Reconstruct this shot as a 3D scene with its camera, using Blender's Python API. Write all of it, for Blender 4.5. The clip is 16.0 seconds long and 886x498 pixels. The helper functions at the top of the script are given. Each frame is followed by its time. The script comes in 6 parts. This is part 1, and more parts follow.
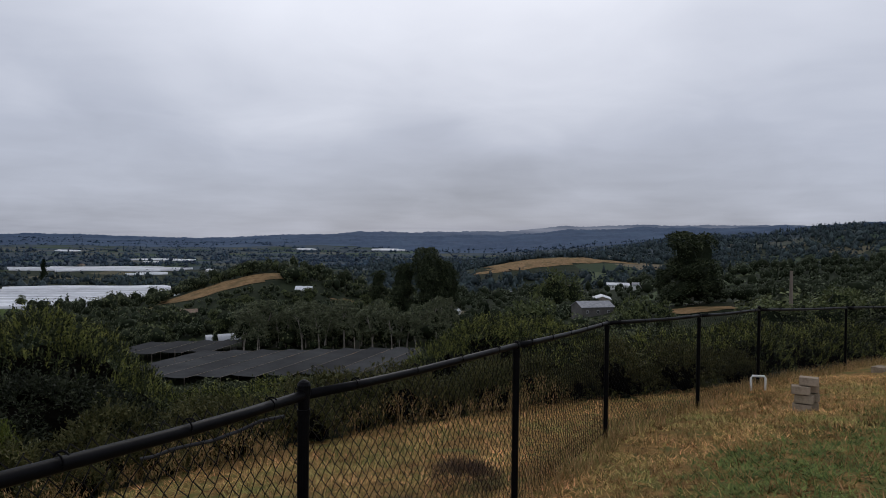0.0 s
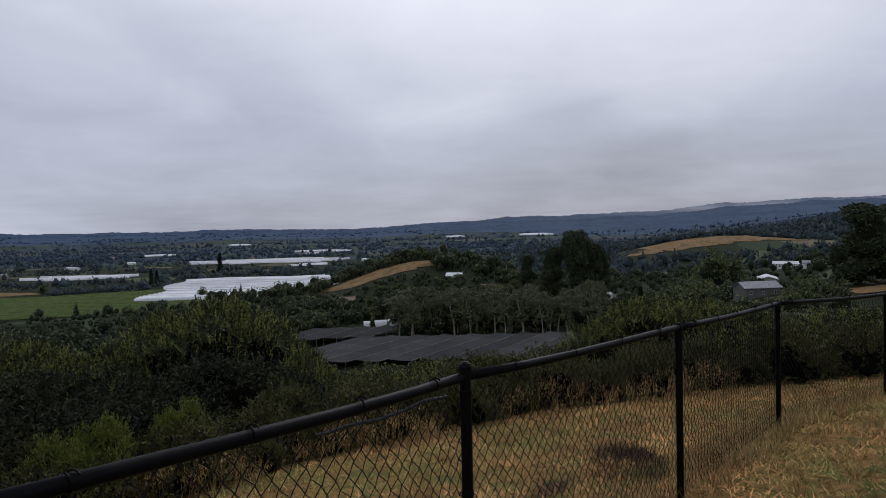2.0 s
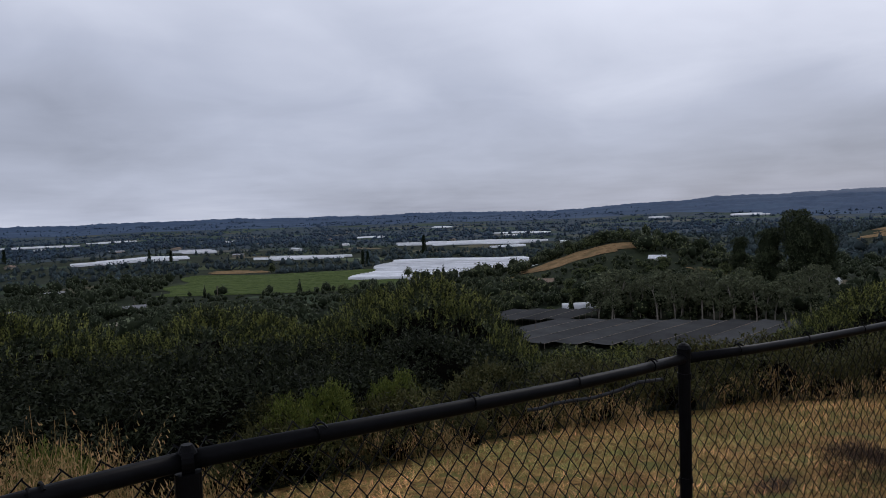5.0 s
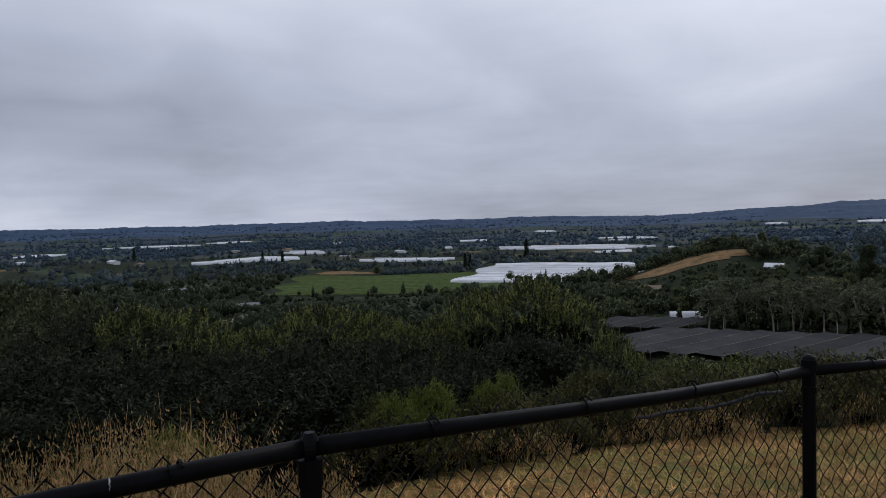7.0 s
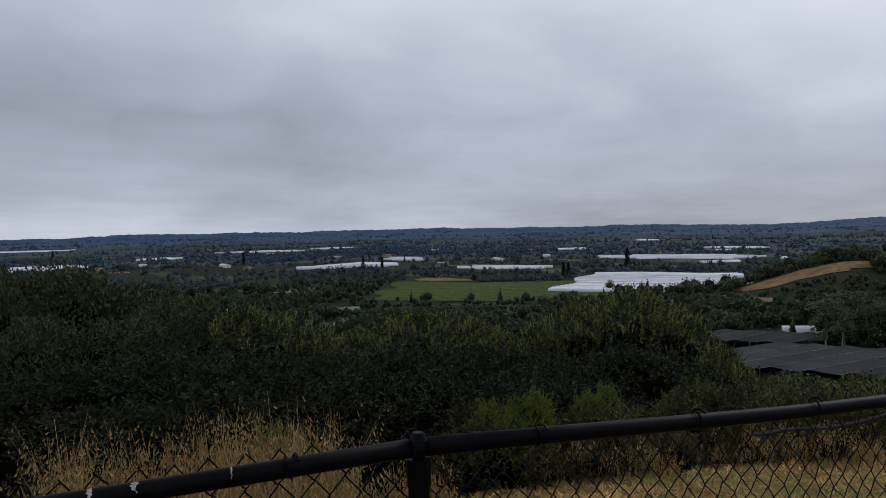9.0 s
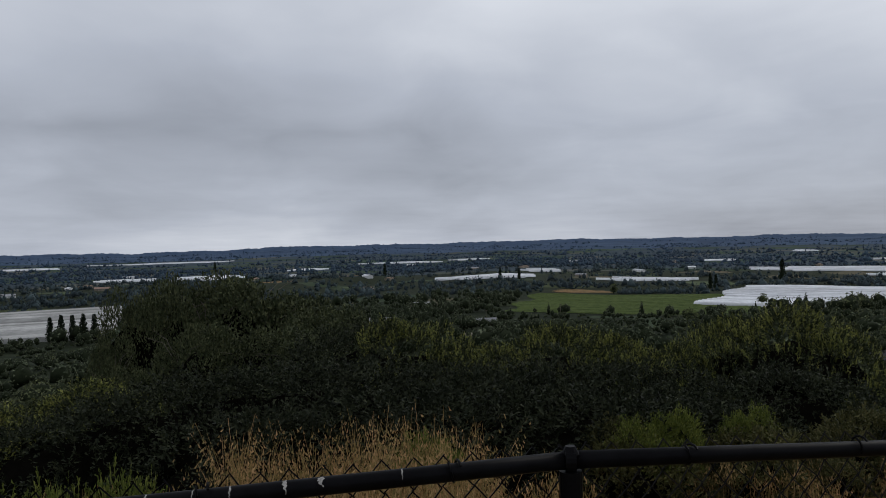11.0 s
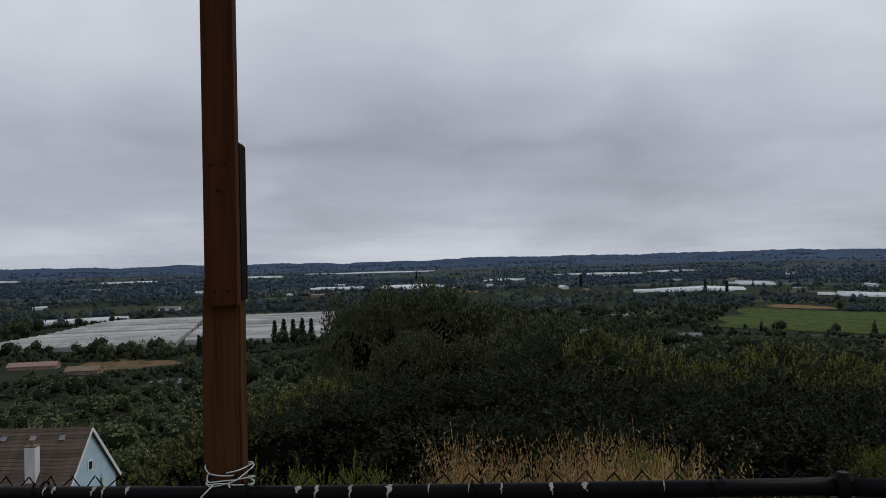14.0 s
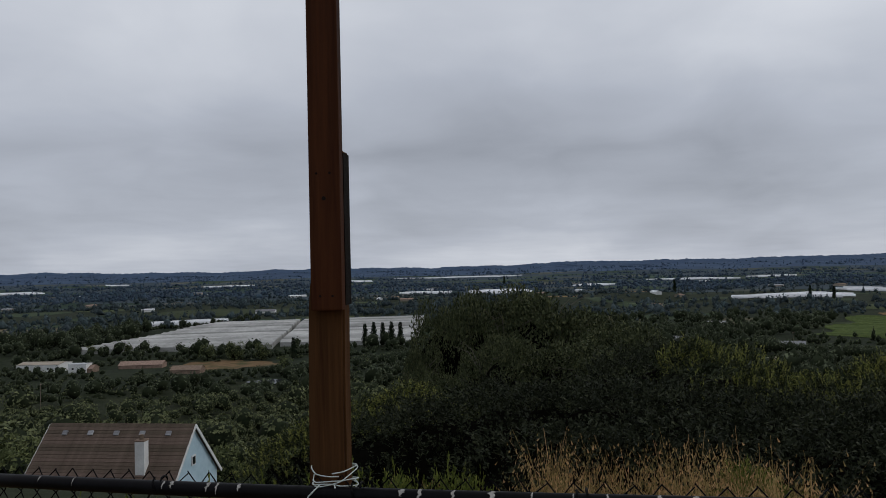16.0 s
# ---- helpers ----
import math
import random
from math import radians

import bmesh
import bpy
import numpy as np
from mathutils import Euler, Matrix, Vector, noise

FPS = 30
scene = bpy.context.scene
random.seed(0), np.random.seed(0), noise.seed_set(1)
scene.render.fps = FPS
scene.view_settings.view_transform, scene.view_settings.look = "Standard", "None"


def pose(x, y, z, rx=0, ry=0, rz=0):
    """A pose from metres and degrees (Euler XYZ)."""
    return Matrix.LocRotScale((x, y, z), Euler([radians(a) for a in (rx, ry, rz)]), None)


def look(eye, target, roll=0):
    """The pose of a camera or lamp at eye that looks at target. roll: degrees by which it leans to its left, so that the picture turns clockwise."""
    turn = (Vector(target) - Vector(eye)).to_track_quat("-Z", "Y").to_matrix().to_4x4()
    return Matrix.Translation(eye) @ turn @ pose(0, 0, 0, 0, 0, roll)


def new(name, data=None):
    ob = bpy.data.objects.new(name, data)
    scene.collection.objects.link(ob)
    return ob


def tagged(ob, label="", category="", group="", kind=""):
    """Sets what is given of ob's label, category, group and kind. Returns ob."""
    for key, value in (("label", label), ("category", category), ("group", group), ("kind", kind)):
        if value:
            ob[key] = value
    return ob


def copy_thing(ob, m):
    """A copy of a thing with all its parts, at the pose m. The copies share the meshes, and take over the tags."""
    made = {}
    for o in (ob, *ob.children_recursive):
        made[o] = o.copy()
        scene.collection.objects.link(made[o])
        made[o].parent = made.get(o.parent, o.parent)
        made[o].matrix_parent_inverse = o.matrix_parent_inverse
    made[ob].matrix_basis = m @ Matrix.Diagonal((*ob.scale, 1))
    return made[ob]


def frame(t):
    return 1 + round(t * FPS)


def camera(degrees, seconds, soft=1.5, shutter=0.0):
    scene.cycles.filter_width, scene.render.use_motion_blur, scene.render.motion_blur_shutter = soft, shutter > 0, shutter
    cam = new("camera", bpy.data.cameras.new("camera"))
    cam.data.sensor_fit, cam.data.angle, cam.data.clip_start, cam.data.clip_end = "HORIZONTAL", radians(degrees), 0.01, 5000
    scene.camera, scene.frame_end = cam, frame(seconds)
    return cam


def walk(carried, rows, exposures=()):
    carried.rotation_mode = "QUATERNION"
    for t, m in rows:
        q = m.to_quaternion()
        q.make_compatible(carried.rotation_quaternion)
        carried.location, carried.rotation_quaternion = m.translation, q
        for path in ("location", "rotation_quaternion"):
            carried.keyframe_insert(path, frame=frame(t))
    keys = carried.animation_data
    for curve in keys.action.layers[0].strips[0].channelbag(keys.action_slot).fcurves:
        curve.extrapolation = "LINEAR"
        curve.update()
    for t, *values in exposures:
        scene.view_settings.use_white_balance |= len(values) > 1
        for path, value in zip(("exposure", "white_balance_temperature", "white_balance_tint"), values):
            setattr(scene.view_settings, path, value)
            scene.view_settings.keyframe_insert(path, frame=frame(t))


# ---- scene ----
cam = camera(63.46, 16.0, soft=0.6)
# seconds, eye, yaw, pitch, roll
PATH = [
    (0.0, -0.138, -0.189, 1.590, 40.08, -0.72, -0.78),
    (0.5, -0.144, -0.192, 1.586, 41.96, -1.10, 0.32),
    (1.0, -0.142, -0.197, 1.585, 44.85, -1.37, 0.75),
    (1.5, -0.150, -0.206, 1.583, 47.99, -1.64, 1.04),
    (2.0, -0.162, -0.212, 1.577, 51.82, -1.86, 1.33),
    (2.5, -0.175, -0.214, 1.571, 54.46, -2.11, 1.58),
    (3.0, -0.185, -0.229, 1.562, 57.17, -2.37, 1.86),
    (3.5, -0.189, -0.242, 1.559, 60.03, -2.62, 2.04),
    (4.0, -0.189, -0.248, 1.559, 62.99, -2.80, 2.19),
    (4.5, -0.193, -0.255, 1.558, 65.59, -2.85, 2.12),
    (5.0, -0.194, -0.262, 1.558, 67.58, -2.87, 1.95),
    (7.5, -0.182, -0.304, 1.550, 77.68, -2.15, 1.42),
    (8.0, -0.174, -0.312, 1.551, 79.38, -1.99, 1.33),
    (8.5, -0.183, -0.317, 1.550, 81.11, -1.80, 1.21),
    (9.0, -0.191, -0.322, 1.543, 83.58, -1.57, 1.13),
    (9.5, -0.191, -0.319, 1.542, 86.16, -1.34, 1.06),
    (12.0, 0.047, -0.399, 1.606, 98.30, 0.11, 1.46),
    (12.5, 0.065, -0.413, 1.608, 100.07, 0.29, 1.35),
    (13.0, 0.068, -0.456, 1.606, 104.94, 0.52, 1.36),
    (13.5, 0.085, -0.480, 1.603, 108.07, 0.70, 1.29),
    (14.0, 0.095, -0.495, 1.604, 110.04, 0.77, 1.28),
    (14.5, 0.105, -0.504, 1.606, 111.89, 0.86, 1.35),
    (15.0, 0.099, -0.516, 1.605, 113.56, 0.96, 1.41),
    (15.5, 0.101, -0.522, 1.607, 115.08, 1.12, 1.41),
    (16.0, 0.105, -0.530, 1.608, 117.04, 1.29, 1.32),
]
walk(cam, [(t, pose(x, y, z, 90 + pitch, roll, yaw)) for t, x, y, z, yaw, pitch, roll in PATH], [(0.0, 0.08, 6450, 11), (3.5, 0.08, 6300, 13), (5.0, 0.08, 6250, 13), (9.0, 0.0, 6350, 9), (12.0, 0.03, 6650, 8), (16.0, 0.0, 6650, 8)])

# ---- sky and light ----
world = bpy.data.worlds.new("overcast")
scene.world = world
world.use_nodes = True
wt = world.node_tree
wt.nodes.clear()


def wmath(op, a, b=None, clamp=False):
    n = wt.nodes.new("ShaderNodeMath")
    n.operation, n.use_clamp = op, clamp
    for i, x in enumerate((a, b)):
        if x is None:
            continue
        if isinstance(x, (int, float)):
            n.inputs[i].default_value = x
        else:
            wt.links.new(x, n.inputs[i])
    return n.outputs[0]


SUN_EL, SUN_YAW = 32.0, 36.0
geo = wt.nodes.new("ShaderNodeTexCoord")
sep = wt.nodes.new("ShaderNodeSeparateXYZ")
wt.links.new(geo.outputs["Generated"], sep.inputs[0])
up = wmath("MAXIMUM", sep.outputs["Z"], 0.0)


def deck_plane(height):
    """Directions laid out on a flat cloud deck; a low height crowds its far parts into streaks."""
    lift = wmath("ADD", up, height)
    flat = wt.nodes.new("ShaderNodeCombineXYZ")
    wt.links.new(wmath("DIVIDE", sep.outputs["X"], lift), flat.inputs[0])
    wt.links.new(wmath("DIVIDE", sep.outputs["Y"], lift), flat.inputs[1])
    return flat


high_deck, low_deck = deck_plane(0.26), deck_plane(0.07)


def wnoise(scale, detail, rough, distort=0.0, flat=high_deck):
    n = wt.nodes.new("ShaderNodeTexNoise")
    n.inputs["Scale"].default_value = scale
    n.inputs["Detail"].default_value = detail
    n.inputs["Roughness"].default_value = rough
    n.inputs["Distortion"].default_value = distort
    wt.links.new(flat.outputs[0], n.inputs["Vector"])
    return n.outputs["Fac"]


big = wnoise(0.62, 2.5, 0.45, 0.4)
small = wnoise(2.3, 4.0, 0.5, 0.5)
streak = wnoise(1.25, 5.0, 0.55, 0.3, low_deck)
cloud = wmath("ADD", wmath("ADD", wmath("MULTIPLY", big, 0.76), wmath("MULTIPLY", small, 0.20)), wmath("MULTIPLY", streak, 0.11))
cloud = wmath("SUBTRACT", cloud, 0.035)
# the hidden sun brightens one side of the cloud deck
toward = wt.nodes.new("ShaderNodeVectorMath")
toward.operation = "DOT_PRODUCT"
wt.links.new(geo.outputs["Generated"], toward.inputs[0])
toward.inputs[1].default_value = (-math.sin(radians(SUN_YAW)) * math.cos(radians(SUN_EL)),
                                  math.cos(radians(SUN_YAW)) * math.cos(radians(SUN_EL)), math.sin(radians(SUN_EL)))
glow = wmath("MULTIPLY", wmath("POWER", wmath("MAXIMUM", toward.outputs["Value"], 0.0), 14.0), 0.42)
rise = wmath("MULTIPLY", wmath("MINIMUM", wmath("MULTIPLY", up, 3.0), 1.0), 0.41)
deck = wmath("ADD", wmath("ADD", wmath("ADD", wmath("MULTIPLY", wmath("SUBTRACT", cloud, 0.5), 1.2), 0.185), glow), rise)
# a paler strip under the edge of the cloud, out to sea
sea = wt.nodes.new("ShaderNodeVectorMath")
sea.operation = "DOT_PRODUCT"
wt.links.new(geo.outputs["Generated"], sea.inputs[0])
sea.inputs[1].default_value = (-math.sin(radians(118)), math.cos(radians(118)), 0.0)
brim = wmath("MAXIMUM", wmath("SUBTRACT", 1.0, wmath("MULTIPLY", wmath("ABSOLUTE", up), 7.0)), 0.0)
deck = wmath("ADD", deck, wmath("MULTIPLY", wmath("MULTIPLY", wmath("POWER", wmath("MAXIMUM", sea.outputs["Value"], 0.0), 5.0), brim), 0.30))
# thicker cloud over the middle of the valley
thick = wt.nodes.new("ShaderNodeVectorMath")
thick.operation = "DOT_PRODUCT"
wt.links.new(geo.outputs["Generated"], thick.inputs[0])
thick.inputs[1].default_value = (-math.sin(radians(66)), math.cos(radians(66)), 0.0)
deck = wmath("SUBTRACT", deck, wmath("MULTIPLY", wmath("POWER", wmath("MAXIMUM", thick.outputs["Value"], 0.0), 14.0), 0.05))
ramp = wt.nodes.new("ShaderNodeValToRGB")
ramp.color_ramp.elements[0].position, ramp.color_ramp.elements[0].color = 0.0, (0.215, 0.235, 0.285, 1)
ramp.color_ramp.elements[1].position, ramp.color_ramp.elements[1].color = 1.0, (0.93, 0.96, 1.04, 1)
e = ramp.color_ramp.elements.new(0.4)
e.color = (0.45, 0.485, 0.575, 1)
wt.links.new(deck, ramp.inputs[0])
sky = wt.nodes.new("ShaderNodeTexSky")
sky.sky_type, sky.sun_disc = "NISHITA", False
sky.sun_elevation, sky.sun_rotation = radians(SUN_EL), radians(-SUN_YAW)
bg_sky = wt.nodes.new("ShaderNodeBackground")
bg_sky.inputs[1].default_value = 0.05
wt.links.new(sky.outputs[0], bg_sky.inputs[0])
bg_cloud = wt.nodes.new("ShaderNodeBackground")
bg_cloud.inputs[1].default_value = 1.0
wt.links.new(ramp.outputs[0], bg_cloud.inputs[0])
mix = wt.nodes.new("ShaderNodeMixShader")
mix.inputs[0].default_value = 0.94
wt.links.new(bg_sky.outputs[0], mix.inputs[1])
wt.links.new(bg_cloud.outputs[0], mix.inputs[2])
wout = wt.nodes.new("ShaderNodeOutputWorld")
wt.links.new(mix.outputs[0], wout.inputs[0])

sun_data = bpy.data.lights.new("sun", "SUN")
sun_data.energy, sun_data.angle, sun_data.color = 0.35, radians(25), (1.0, 0.96, 0.9)
sun = new("sun", sun_data)
sun.matrix_world = look((-30 * math.sin(radians(SUN_YAW)), 30 * math.cos(radians(SUN_YAW)), 30 * math.tan(radians(SUN_EL))), (0, 0, 0))


# ---- materials ----
def material(name, low, high, scale=4.0, rough=0.8, metal=0.0, bump=0.0, fine=0.0, spread=0.0, island=False, leaf=0.0,
             stretch=(1, 1, 1), third=None, spots=None, spec=0.06):
    """Two colours mixed by noise at two scales; spread varies it from piece to piece; leaf adds light passing through."""
    m = bpy.data.materials.new(name)
    m.use_nodes = True
    nt = m.node_tree
    nt.nodes.clear()
    ln = nt.links.new
    out = nt.nodes.new("ShaderNodeOutputMaterial")
    p = nt.nodes.new("ShaderNodeBsdfPrincipled")
    p.inputs["Metallic"].default_value = metal
    p.inputs["Specular IOR Level"].default_value = spec
    tc = nt.nodes.new("ShaderNodeTexCoord")
    mp = nt.nodes.new("ShaderNodeMapping")
    mp.inputs["Scale"].default_value = stretch
    ln(tc.outputs["Object"], mp.inputs[0])

    def nz(s, d=4.0, r=0.6):
        n = nt.nodes.new("ShaderNodeTexNoise")
        n.inputs["Scale"].default_value, n.inputs["Detail"].default_value, n.inputs["Roughness"].default_value = s, d, r
        ln(mp.outputs[0], n.inputs["Vector"])
        return n.outputs["Fac"]

    a = nz(scale)
    b = nz(scale * 7.3, 5.0, 0.65)
    w = nt.nodes.new("ShaderNodeMath")
    w.operation = "MULTIPLY_ADD"
    ln(b, w.inputs[0])
    w.inputs[1].default_value = 0.6
    ln(a, w.inputs[2])
    r = nt.nodes.new("ShaderNodeMapRange")
    r.inputs["From Min"].default_value, r.inputs["From Max"].default_value = 0.55, 1.05
    ln(w.outputs[0], r.inputs["Value"])
    fac = r.outputs[0]
    mixn = nt.nodes.new("ShaderNodeMix")
    mixn.data_type = "RGBA"
    mixn.inputs[6].default_value, mixn.inputs[7].default_value = (*low, 1), (*high, 1)
    ln(fac, mixn.inputs[0])
    col = mixn.outputs[2]
    if third:
        c = nz(scale * 0.31, 3.0, 0.5)
        r3 = nt.nodes.new("ShaderNodeMapRange")
        r3.inputs["From Min"].default_value, r3.inputs["From Max"].default_value = 0.5, 0.62
        ln(c, r3.inputs["Value"])
        m3 = nt.nodes.new("ShaderNodeMix")
        m3.data_type = "RGBA"
        m3.inputs[7].default_value = (*third, 1)
        ln(r3.outputs[0], m3.inputs[0])
        ln(col, m3.inputs[6])
        col = m3.outputs[2]
    if spots:
        c = nz(spots[0], 2.0, 0.5)
        r4 = nt.nodes.new("ShaderNodeMapRange")
        r4.inputs["From Min"].default_value, r4.inputs["From Max"].default_value = spots[1], spots[1] + 0.03
        ln(c, r4.inputs["Value"])
        m4 = nt.nodes.new("ShaderNodeMix")
        m4.data_type = "RGBA"
        m4.inputs[7].default_value = (*spots[2], 1)
        ln(r4.outputs[0], m4.inputs[0])
        ln(col, m4.inputs[6])
        col = m4.outputs[2]
    if spread:
        hs = nt.nodes.new("ShaderNodeHueSaturation")
        if island:
            src = nt.nodes.new("ShaderNodeNewGeometry").outputs["Random Per Island"]
        else:
            src = nt.nodes.new("ShaderNodeObjectInfo").outputs["Random"]
        v = nt.nodes.new("ShaderNodeMapRange")
        v.inputs["To Min"].default_value, v.inputs["To Max"].default_value = 1 - spread, 1 + spread
        ln(src, v.inputs["Value"])
        ln(v.outputs[0], hs.inputs["Value"])
        h = nt.nodes.new("ShaderNodeMapRange")
        h.inputs["To Min"].default_value, h.inputs["To Max"].default_value = 0.5 + 0.05 * spread, 0.5 - 0.05 * spread
        ln(src, h.inputs["Value"])
        ln(h.outputs[0], hs.inputs["Hue"])
        ln(col, hs.inputs["Color"])
        col = hs.outputs[0]
    ln(col, p.inputs["Base Color"])
    rr = nt.nodes.new("ShaderNodeMapRange")
    rr.inputs["To Min"].default_value, rr.inputs["To Max"].default_value = max(0.05, rough - 0.12), min(1.0, rough + 0.12)
    ln(b, rr.inputs["Value"])
    ln(rr.outputs[0], p.inputs["Roughness"])
    if bump:
        bp = nt.nodes.new("ShaderNodeBump")
        bp.inputs["Strength"].default_value = bump
        bp.inputs["Distance"].default_value = fine or 0.02
        ln(w.outputs[0], bp.inputs["Height"])
        ln(bp.outputs[0], p.inputs["Normal"])
    last = p.outputs[0]
    if leaf:
        tr = nt.nodes.new("ShaderNodeBsdfTranslucent")
        ln(col, tr.inputs[0])
        ms = nt.nodes.new("ShaderNodeMixShader")
        ms.inputs[0].default_value = leaf
        ln(last, ms.inputs[1])
        ln(tr.outputs[0], ms.inputs[2])
        last = ms.outputs[0]
    ln(last, out.inputs[0])
    return m


